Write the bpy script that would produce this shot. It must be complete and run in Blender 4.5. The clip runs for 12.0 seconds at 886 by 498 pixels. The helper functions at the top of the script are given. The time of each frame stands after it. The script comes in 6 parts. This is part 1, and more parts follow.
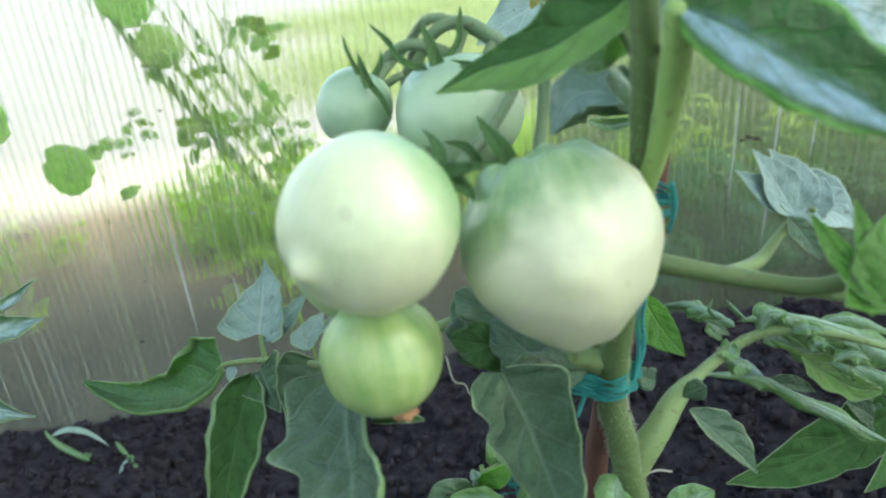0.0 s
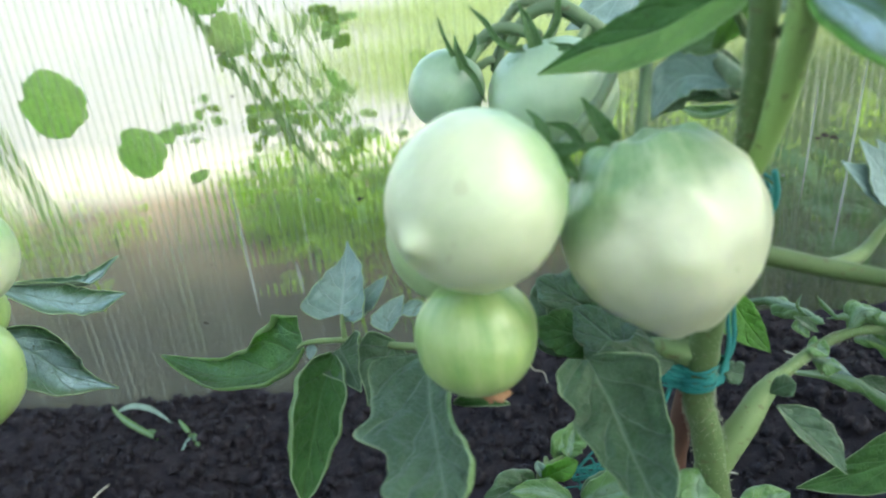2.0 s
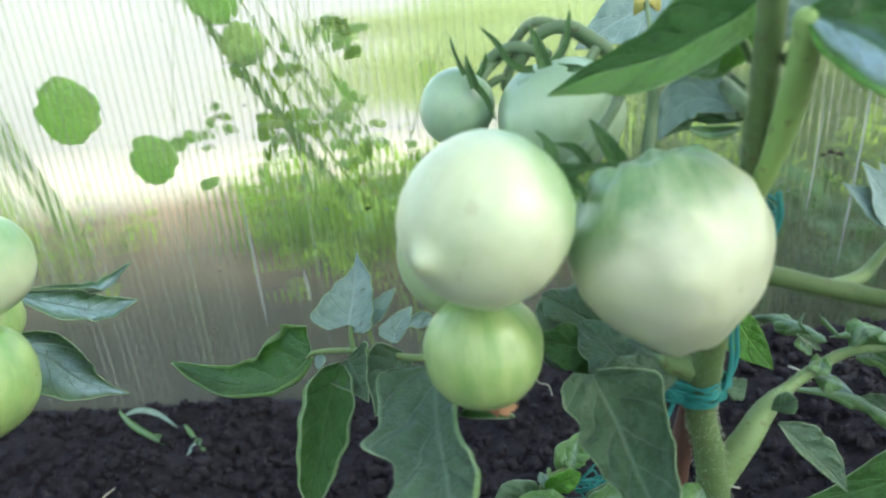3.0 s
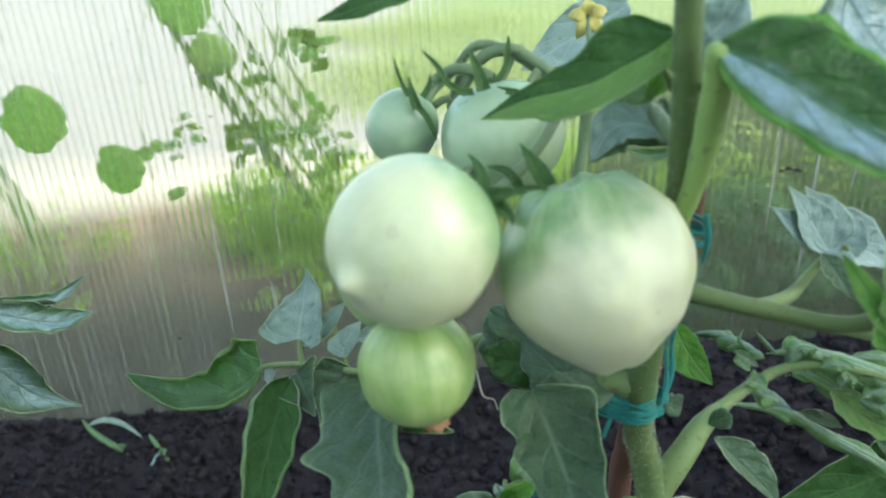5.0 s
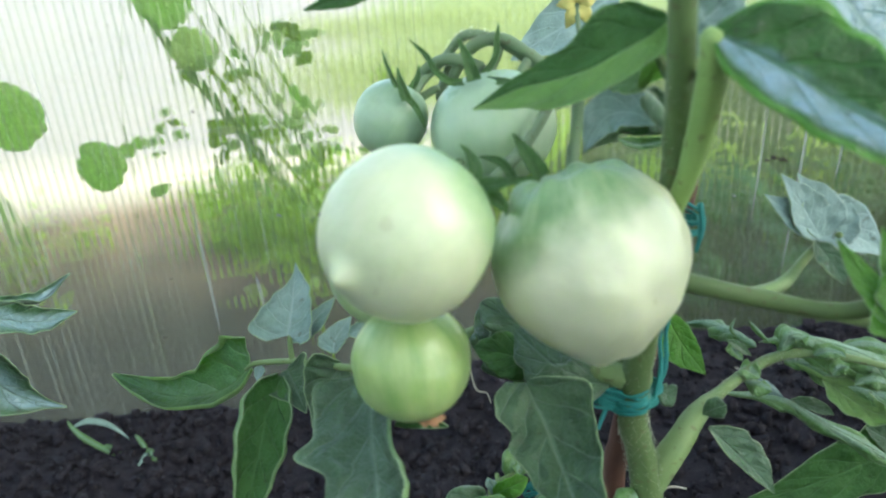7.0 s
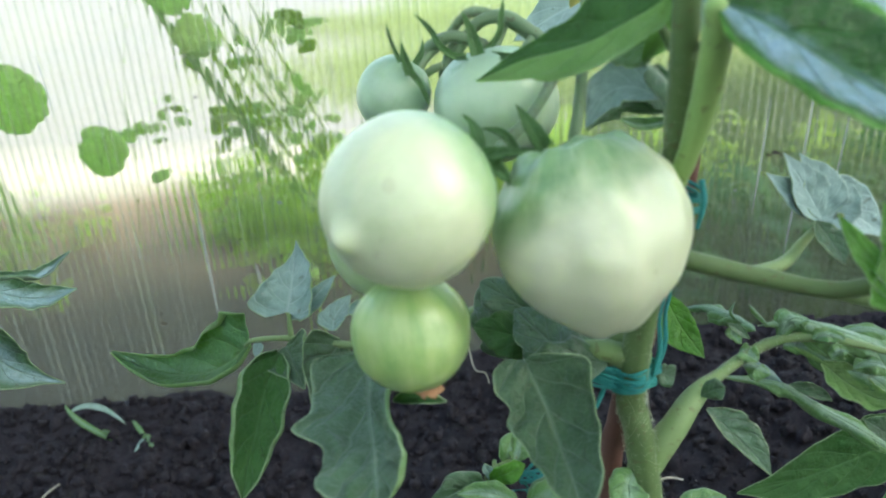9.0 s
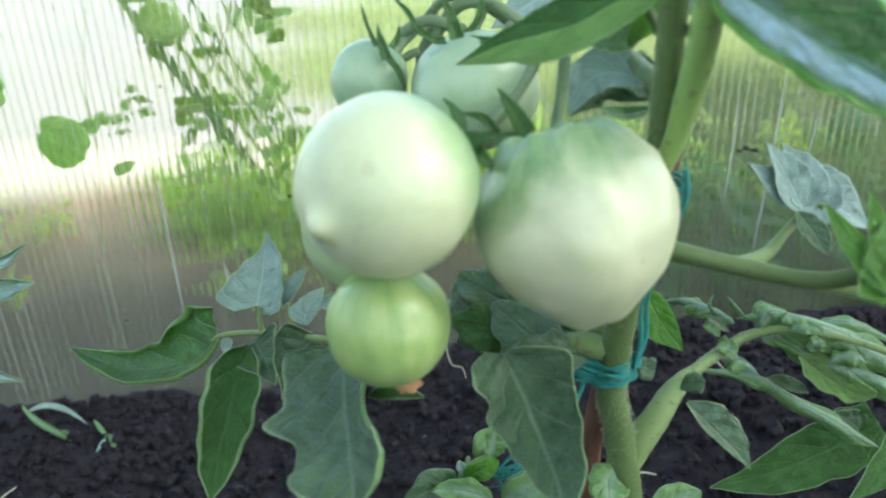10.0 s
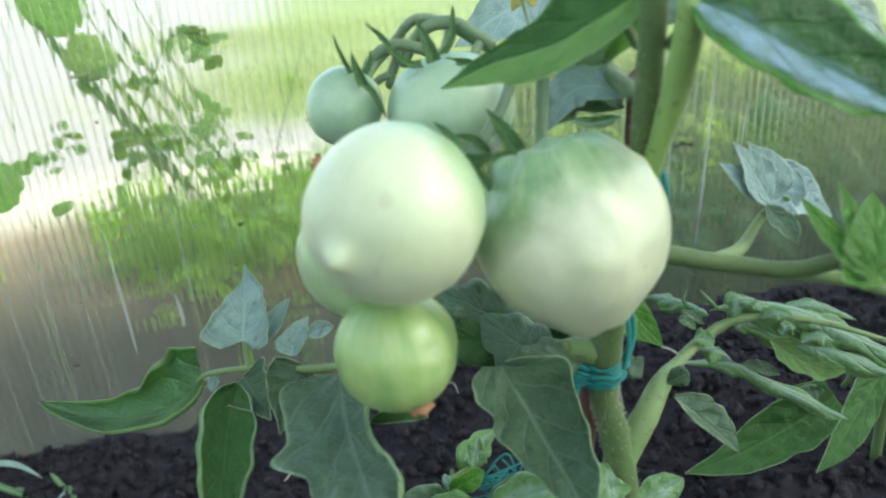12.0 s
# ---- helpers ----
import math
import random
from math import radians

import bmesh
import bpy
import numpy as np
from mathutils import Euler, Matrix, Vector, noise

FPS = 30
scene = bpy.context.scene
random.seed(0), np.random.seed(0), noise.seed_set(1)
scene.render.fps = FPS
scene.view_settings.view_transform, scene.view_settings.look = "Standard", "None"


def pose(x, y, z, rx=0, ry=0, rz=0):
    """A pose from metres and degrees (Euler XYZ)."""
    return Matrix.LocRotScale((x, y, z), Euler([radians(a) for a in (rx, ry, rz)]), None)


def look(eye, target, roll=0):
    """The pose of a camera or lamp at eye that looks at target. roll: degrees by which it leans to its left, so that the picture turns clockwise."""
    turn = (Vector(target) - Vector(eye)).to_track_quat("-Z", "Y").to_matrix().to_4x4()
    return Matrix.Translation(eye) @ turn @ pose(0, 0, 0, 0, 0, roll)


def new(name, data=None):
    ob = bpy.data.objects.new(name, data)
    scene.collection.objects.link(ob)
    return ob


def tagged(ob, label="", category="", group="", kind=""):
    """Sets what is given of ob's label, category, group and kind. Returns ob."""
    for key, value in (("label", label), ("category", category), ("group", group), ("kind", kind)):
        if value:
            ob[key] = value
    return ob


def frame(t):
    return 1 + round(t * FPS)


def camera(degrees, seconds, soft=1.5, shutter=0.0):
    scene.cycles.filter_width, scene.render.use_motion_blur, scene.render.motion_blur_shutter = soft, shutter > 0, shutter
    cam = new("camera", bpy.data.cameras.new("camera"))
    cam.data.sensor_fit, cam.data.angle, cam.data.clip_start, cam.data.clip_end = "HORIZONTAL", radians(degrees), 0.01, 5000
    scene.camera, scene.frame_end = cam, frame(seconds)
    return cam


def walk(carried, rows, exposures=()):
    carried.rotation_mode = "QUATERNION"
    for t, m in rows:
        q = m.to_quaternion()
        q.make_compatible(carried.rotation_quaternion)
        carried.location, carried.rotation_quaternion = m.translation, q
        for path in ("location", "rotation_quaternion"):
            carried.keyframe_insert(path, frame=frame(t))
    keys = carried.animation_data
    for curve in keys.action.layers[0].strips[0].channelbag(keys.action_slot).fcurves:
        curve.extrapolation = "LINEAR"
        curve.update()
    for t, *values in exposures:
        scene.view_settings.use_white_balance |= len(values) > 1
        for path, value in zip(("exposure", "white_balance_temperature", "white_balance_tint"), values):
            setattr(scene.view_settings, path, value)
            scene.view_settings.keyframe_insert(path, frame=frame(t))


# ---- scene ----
cam = camera(61.7, 12.0, soft=2.0)
PATH = [
    (0, (0.055, 0.0755, 0.4775), (0.066, 1.896, -0.357), -5.6),
    (0.5, (0.043, 0.077, 0.479), (0.004, 1.898, -0.346), -5.3),
    (1, (0.039, 0.076, 0.469), (-0.025, 1.894, -0.361), -4.9),
    (1.5, (0.04, 0.073, 0.469), (-0.05, 1.888, -0.364), -5.2),
    (2, (0.037, 0.074, 0.474), (-0.069, 1.89, -0.357), -5.4),
    (2.5, (0.039, 0.072, 0.474), (-0.078, 1.893, -0.344), -5.6),
    (3, (0.036, 0.07, 0.479), (-0.082, 1.893, -0.333), -4.7),
    (4.8, (0.043, 0.069, 0.48), (-0.04, 1.901, -0.318), -4.2),
    (5, (0.053, 0.067, 0.484), (-0.02, 1.9, -0.314), -3.7),
    (5.5, (0.055, 0.06, 0.481), (0.014, 1.892, -0.321), -4.7),
    (6, (0.054, 0.064, 0.481), (0.03, 1.894, -0.325), -4.2),
    (6.5, (0.054, 0.067, 0.477), (0.028, 1.896, -0.332), -4.1),
    (7, (0.05, 0.07, 0.482), (0.018, 1.896, -0.331), -4.0),
    (9, (0.049, 0.066, 0.473), (0.018, 1.893, -0.339), -3.1),
    (9.5, (0.043, 0.069, 0.469), (0.04, 1.894, -0.349), -2.1),
    (10, (0.045, 0.073, 0.467), (0.101, 1.896, -0.354), -1.9),
    (10.5, (0.036, 0.065, 0.471), (0.127, 1.888, -0.346), -2.3),
    (11, (0.022, 0.072, 0.463), (0.156, 1.895, -0.348), -5.4),
    (11.5, (0.019, 0.074, 0.463), (0.218, 1.894, -0.342), -4.0),
    (12, (0.023, 0.074, 0.473), (0.263, 1.888, -0.334), -4.3),
]
walk(cam, [(t, look(eye, target, roll)) for t, eye, target, roll in PATH], [(0.0, 1.49), (3.0, 1.42), (5.0, 1.32), (7.0, 1.38), (9.0, 1.39), (11.0, 1.48), (12.0, 1.43)])

# ---- world, sun ----
SUN_ELEV, SUN_FROM = 36.0, (0.91, -0.41)   # height in degrees; the compass side that the sun stands on
world = bpy.data.worlds.new("sky")
scene.world = world
cam.data.dof.use_dof, cam.data.dof.focus_distance, cam.data.dof.aperture_fstop = True, 0.40, 10.0
world.use_nodes = True
wn = world.node_tree
sky = wn.nodes.new("ShaderNodeTexSky")
sky.sky_type, sky.sun_disc = "NISHITA", False
sky.sun_elevation = radians(SUN_ELEV)
sky.sun_rotation = math.atan2(SUN_FROM[0], SUN_FROM[1])
wn.links.new(sky.outputs[0], wn.nodes["Background"].inputs[0])
wn.nodes["Background"].inputs[1].default_value = 0.225
sun_data = bpy.data.lights.new("sun", "SUN")
sun_data.energy, sun_data.angle, sun_data.color = 4.0, radians(22.0), (1.0, 0.95, 0.86)
sun = new("sun", sun_data)
ce = math.cos(radians(SUN_ELEV))
sun.matrix_world = look((SUN_FROM[0] * ce * 20, SUN_FROM[1] * ce * 20, 20 * math.sin(radians(SUN_ELEV))), (0, 0, 0))


# ---- materials ----
class Nodes:
    """A short way to write a node tree."""

    def __init__(self, name):
        self.m = bpy.data.materials.new(name)
        self.m.use_nodes = True
        self.t = self.m.node_tree
        self.t.nodes.clear()
        self.out = self.t.nodes.new("ShaderNodeOutputMaterial")

    def add(self, kind, ins=None, **props):
        n = self.t.nodes.new("ShaderNode" + kind)
        for k, v in props.items():
            setattr(n, k, v)
        for k, v in (ins or {}).items():
            if isinstance(v, bpy.types.NodeSocket):
                self.t.links.new(v, n.inputs[k])
            else:
                n.inputs[k].default_value = v
        return n

    def noise(self, scale, detail=3.0, rough=0.55, vec=None):
        ins = {"Scale": scale, "Detail": detail, "Roughness": rough}
        if vec is not None:
            ins["Vector"] = vec
        return self.add("TexNoise", ins).outputs["Fac"]

    def ramp(self, fac, stops):
        n = self.add("ValToRGB", {"Fac": fac})
        e = n.color_ramp.elements
        while len(e) < len(stops):
            e.new(0.5)
        for el, (p, c) in zip(e, stops):
            el.position, el.color = p, (*c, 1) if len(c) == 3 else c
        return n.outputs["Color"]

    def mix(self, fac, a, b, blend="MIX"):
        n = self.add("Mix", data_type="RGBA", blend_type=blend)
        for i, v in ((0, fac), (6, a), (7, b)):
            if isinstance(v, bpy.types.NodeSocket):
                self.t.links.new(v, n.inputs[i])
            elif i == 0:
                n.inputs[0].default_value = v
            else:
                n.inputs[i].default_value = (*v, 1)
        return n.outputs[2]

    def math(self, op, a, b=0.0, c=0.0, clamp=False):
        n = self.add("Math", operation=op, use_clamp=clamp)
        for i, v in enumerate((a, b, c)):
            if isinstance(v, bpy.types.NodeSocket):
                self.t.links.new(v, n.inputs[i])
            else:
                n.inputs[i].default_value = v
        return n.outputs[0]

    def bump(self, height, strength, dist):
        return self.add("Bump", {"Height": height, "Strength": strength, "Distance": dist}).outputs[0]

    def done(self, shader):
        self.t.links.new(shader, self.out.inputs["Surface"])
        return self.m


def coords(n, kind="Object"):
    return n.add("TexCoord").outputs[kind]


def leaf_material(name, dark, light, vein, rough, through_col, through_fac, spec=0.5, rim=(0.42, 0.58, 0.33), sky_sheen=None, rim_at=0.464, rim_min=0.08, relief=0.8):
    """A leaf's skin: mottled green, a midrib and side veins from the leaf's own map, light that comes through."""
    n = Nodes(name)
    uv = n.add("SeparateXYZ", {0: coords(n, "UV")})
    ob = coords(n)
    v = uv.outputs[1]
    u = n.math("ADD", uv.outputs[0], n.math("MULTIPLY", n.math("SUBTRACT", n.noise(55.0, 2, 0.5, ob), 0.5), 0.10))
    side = n.math("ABSOLUTE", n.math("SUBTRACT", v, 0.5))
    rib = n.math("SUBTRACT", 1.0, n.math("MULTIPLY", side, 26.0), clamp=True)
    run = n.math("FRACT", n.math("ADD", n.math("MULTIPLY", u, 5.0), n.math("MULTIPLY", side, -3.4)))
    lat = n.math("SUBTRACT", 1.0, n.math("MULTIPLY", n.math("ABSOLUTE", n.math("SUBTRACT", run, 0.5)), 15.0), clamp=True)
    lat = n.math("MULTIPLY", lat, 0.78)
    veins = n.math("MAXIMUM", rib, lat)
    big, fine = n.noise(45.0, 3, 0.6, ob), n.noise(900.0, 2, 0.6, ob)
    cell = n.add("TexVoronoi", {"Vector": ob, "Scale": 330.0}, feature="DISTANCE_TO_EDGE").outputs["Distance"]
    net = n.math("SUBTRACT", 1.0, n.math("MULTIPLY", cell, 9.0), clamp=True)
    rnd = n.add("ObjectInfo").outputs["Random"]
    patch = n.add("MapRange", {"Value": big, "From Min": 0.34, "From Max": 0.66}).outputs[0]
    base = n.mix(n.math("ADD", n.math("MULTIPLY", patch, 0.8), n.math("MULTIPLY", rnd, 0.25), clamp=True), dark, light)
    base = n.mix(n.add("MapRange", {"Value": n.noise(140.0, 3, 0.6, ob), "From Min": 0.42, "From Max": 0.72, "To Max": 0.55}).outputs[0], base, [c * 0.6 for c in dark])
    base = n.mix(n.math("MULTIPLY", fine, 0.35), base, [c * 0.55 for c in dark])
    if sky_sheen:   # a bluish sky reflection painted along the middle of the blade, fading towards the rims
        at, half, amount, tint = sky_sheen
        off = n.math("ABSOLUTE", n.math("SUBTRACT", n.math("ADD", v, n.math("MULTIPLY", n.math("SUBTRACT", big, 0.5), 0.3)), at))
        sheen_fac = n.add("MapRange", {"Value": off, "From Min": half, "From Max": half * 0.3, "To Max": amount}, interpolation_type="SMOOTHSTEP").outputs[0]
        sheen_fac = n.math("MULTIPLY", sheen_fac, n.add("MapRange", {"Value": n.noise(160.0, 3, 0.6, ob), "From Min": 0.3, "From Max": 0.6, "To Min": 0.45}).outputs[0])
        base = n.mix(sheen_fac, base, tint)
    col = n.mix(n.math("MULTIPLY", n.math("MAXIMUM", veins, n.math("MULTIPLY", net, 0.16)), 0.72), base, vein)
    edge = n.add("MapRange", {"Value": n.math("ADD", side, n.math("MULTIPLY", n.math("SUBTRACT", big, 0.5), 0.03)), "From Min": rim_at, "From Max": rim_at + 0.033}).outputs[0]
    col = n.mix(n.math("MULTIPLY", edge, n.add("MapRange", {"Value": n.noise(38.0, 2, 0.5, ob), "From Min": 0.38, "From Max": 0.62, "To Min": rim_min, "To Max": 0.8}).outputs[0]), col, rim)
    spots = n.math("GREATER_THAN", n.noise(260.0, 1, 0.5, ob), 0.73)
    col = n.mix(n.math("MULTIPLY", spots, 0.5), col, (0.03, 0.035, 0.015))
    h = n.math("ADD", n.math("MULTIPLY", veins, -0.8), n.math("MULTIPLY", fine, 0.3))
    h = n.math("ADD", h, n.math("MULTIPLY", n.noise(150.0, 2, 0.5, ob), 2.2))
    h = n.math("ADD", h, n.math("MULTIPLY", net, -0.22))
    bump = n.bump(h, relief, 0.0011)
    p = n.add("BsdfPrincipled", {"Base Color": col, "Roughness": rough, "Normal": bump, "Specular IOR Level": spec,
                                 "Sheen Weight": 0.06, "Sheen Roughness": 0.4})
    tr = n.add("BsdfTranslucent", {"Color": n.mix(n.math("MULTIPLY", veins, 0.4), through_col, dark), "Normal": bump})
    return n.done(n.add("MixShader", {0: through_fac, 1: p.outputs[0], 2: tr.outputs[0]}).outputs[0])


LEAF = [leaf_material("leaf_top", (0.034, 0.102, 0.040), (0.096, 0.202, 0.104), (0.17, 0.28, 0.17), 0.32, (0.14, 0.36, 0.04), 0.22, spec=0.7),
        leaf_material("leaf_under", (0.140, 0.270, 0.095), (0.210, 0.360, 0.140), (0.26, 0.40, 0.20), 0.55, (0.16, 0.40, 0.05), 0.32),
        leaf_material("leaf_rim", (0.24, 0.38, 0.18), (0.42, 0.56, 0.33), (0.42, 0.56, 0.33), 0.6, (0.3, 0.5, 0.1), 0.3)]
LIME = [leaf_material("lime_leaf_top", (0.055, 0.190, 0.020), (0.110, 0.290, 0.040), (0.22, 0.43, 0.09), 0.45, (0.24, 0.62, 0.04), 0.45, rim=(0.25, 0.48, 0.12)),
        leaf_material("lime_leaf_under", (0.120, 0.300, 0.040), (0.190, 0.380, 0.070), (0.28, 0.45, 0.13), 0.55, (0.24, 0.62, 0.04), 0.45, rim=(0.25, 0.48, 0.12)),
        LEAF[2]]
GREY = [leaf_material("bluish_leaf_top", (0.155, 0.285, 0.225), (0.300, 0.460, 0.415), (0.36, 0.50, 0.43), 0.34, (0.2, 0.4, 0.1), 0.15, spec=0.8, rim=(0.54, 0.67, 0.47), relief=0.5),
        leaf_material("bluish_leaf_under", (0.160, 0.275, 0.175), (0.255, 0.380, 0.260), (0.36, 0.47, 0.35), 0.55, (0.2, 0.4, 0.1), 0.18),
        LEAF[2]]
WEED = [leaf_material("weed_leaf_top", (0.165, 0.320, 0.020), (0.310, 0.490, 0.060), (0.34, 0.52, 0.12), 0.5, (0.52, 0.78, 0.08), 0.5, rim=(0.2, 0.4, 0.06)),
        leaf_material("weed_leaf_under", (0.180, 0.335, 0.030), (0.310, 0.490, 0.070), (0.34, 0.52, 0.13), 0.6, (0.52, 0.78, 0.08), 0.5, rim=(0.2, 0.4, 0.06)),
        LEAF[2]]
VINE = [leaf_material("vine_leaf_top", (0.340, 0.490, 0.195), (0.430, 0.600, 0.280), (0.47, 0.63, 0.32), 0.5, (0.68, 0.91, 0.38), 0.64, rim=(0.25, 0.48, 0.12)),
        leaf_material("vine_leaf_under", (0.270, 0.470, 0.120), (0.370, 0.580, 0.190), (0.40, 0.62, 0.24), 0.6, (0.60, 0.90, 0.22), 0.62, rim=(0.25, 0.48, 0.12)),
        LEAF[2]]
# the blue in the middle of the next blades is reflected sky, painted in
BIG = [leaf_material("glossy_leaf_top", (0.012, 0.078, 0.008), (0.030, 0.125, 0.018), (0.06, 0.19, 0.05), 0.38, (0.10, 0.40, 0.02), 0.18, spec=0.4, rim=(0.085, 0.28, 0.03), sky_sheen=(0.66, 0.25, 0.9, (0.24, 0.39, 0.48)), rim_at=0.415, rim_min=0.75), LEAF[1], leaf_material("glossy_leaf_rim", (0.12, 0.34, 0.05), (0.18, 0.42, 0.08), (0.2, 0.44, 0.1), 0.5, (0.2, 0.5, 0.05), 0.4)]
YOUNG = [leaf_material("young_leaf_top", (0.078, 0.205, 0.052), (0.195, 0.375, 0.135), (0.26, 0.42, 0.21), 0.34, (0.24, 0.55, 0.06), 0.25, spec=0.55, rim=(0.40, 0.56, 0.30), sky_sheen=(0.47, 0.24, 0.6, (0.34, 0.50, 0.44))), LEAF[1], LEAF[2]]
FRESH = leaf_material("fresh_leaf_top", (0.022, 0.095, 0.012), (0.080, 0.190, 0.042), (0.15, 0.27, 0.10), 0.38, (0.20, 0.48, 0.04), 0.24, spec=0.5, rim=(0.50, 0.64, 0.36), sky_sheen=(0.62, 0.30, 0.35, (0.16, 0.30, 0.22)))
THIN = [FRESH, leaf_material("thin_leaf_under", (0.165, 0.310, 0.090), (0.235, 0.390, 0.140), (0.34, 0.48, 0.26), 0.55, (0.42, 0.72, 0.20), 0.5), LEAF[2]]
SHEENED = [leaf_material("sky_sheened_leaf_top", (0.028, 0.110, 0.030), (0.075, 0.190, 0.080), (0.20, 0.34, 0.26), 0.32, (0.2, 0.4, 0.1), 0.15, spec=0.8, rim=(0.58, 0.72, 0.50), sky_sheen=(0.52, 0.42, 0.95, (0.27, 0.43, 0.47))), GREY[1], LEAF[2]]
MEALY = [leaf_material("mealy_leaf_top", (0.235, 0.385, 0.345), (0.320, 0.475, 0.445), (0.36, 0.52, 0.48), 0.45, (0.2, 0.4, 0.1), 0.12, spec=0.5, rim=(0.46, 0.58, 0.50), relief=0.35), GREY[1], LEAF[2]]
SEPAL = leaf_material("sepal_skin", (0.045, 0.135, 0.030), (0.095, 0.225, 0.062), (0.13, 0.28, 0.09), 0.5, (0.14, 0.36, 0.04), 0.2, rim=(0.09, 0.20, 0.06))
DEEP = leaf_material("deep_green_leaf_top", (0.030, 0.105, 0.022), (0.070, 0.185, 0.048), (0.10, 0.23, 0.07), 0.5, (0.14, 0.40, 0.03), 0.2, spec=0.25, rim=(0.16, 0.32, 0.10))
# grass by the wall: its shade is put into this darker green
SHADY = leaf_material("shaded_grass_blade", (0.030, 0.074, 0.010), (0.078, 0.142, 0.024), (0.08, 0.14, 0.03), 0.5, (0.13, 0.26, 0.03), 0.35, rim=(0.07, 0.11, 0.03))
# a paler green with the sheet's haze put into the leaf colour
HAZED = leaf_material("hazed_leaf", (0.42, 0.58, 0.20), (0.55, 0.68, 0.32), (0.5, 0.66, 0.3), 0.5, (0.72, 0.92, 0.40), 0.6, rim=(0.5, 0.62, 0.3))
DULL_TOP = leaf_material("dull_leaf_top", (0.040, 0.100, 0.044), (0.098, 0.190, 0.096), (0.20, 0.31, 0.19), 0.40, (0.14, 0.34, 0.05), 0.2, spec=0.5, rim=(0.36, 0.52, 0.28))
REED = leaf_material("reed_blade", (0.180, 0.310, 0.110), (0.280, 0.420, 0.180), (0.28, 0.42, 0.18), 0.5, (0.45, 0.65, 0.25), 0.6, rim=(0.16, 0.28, 0.09))
GRASS = leaf_material("grass_blade", (0.240, 0.345, 0.080), (0.415, 0.500, 0.195), (0.42, 0.48, 0.24), 0.5, (0.54, 0.62, 0.24), 0.4, rim=(0.25, 0.34, 0.11))


def stem_material(name, dark, light, brown=0.0):
    n = Nodes(name)
    ob = coords(n)
    big, fine = n.noise(35.0, 3, 0.6, ob), n.noise(1300.0, 2, 0.7, ob)
    col = n.mix(big, dark, light)
    col = n.mix(n.math("MULTIPLY", n.math("GREATER_THAN", n.noise(300.0, 1, 0.5, ob), 0.66), 0.5), col, (0.10, 0.08, 0.03))
    col = n.mix(n.math("MULTIPLY", fine, 0.4), col, [c * 0.5 for c in dark])
    bump = n.bump(n.math("ADD", fine, big), 0.35, 0.0006)
    return n.done(n.add("BsdfPrincipled", {"Base Color": col, "Roughness": 0.6, "Normal": bump, "Subsurface Weight": 0.12,
                                           "Subsurface Radius": (0.6, 1.0, 0.3), "Subsurface Scale": 0.003,
                                           "Sheen Weight": 0.05, "Sheen Roughness": 0.5}).outputs[0])


STEM = stem_material("stem_skin", (0.066, 0.128, 0.034), (0.122, 0.200, 0.064))
PETIOLE = stem_material("leaf_stalk_skin", (0.180, 0.320, 0.080), (0.270, 0.420, 0.130))
PALE_STEM = stem_material("young_stem_skin", (0.130, 0.225, 0.070), (0.230, 0.335, 0.130))
GREEN_STEM = stem_material("truss_skin", (0.105, 0.185, 0.085), (0.190, 0.285, 0.150))


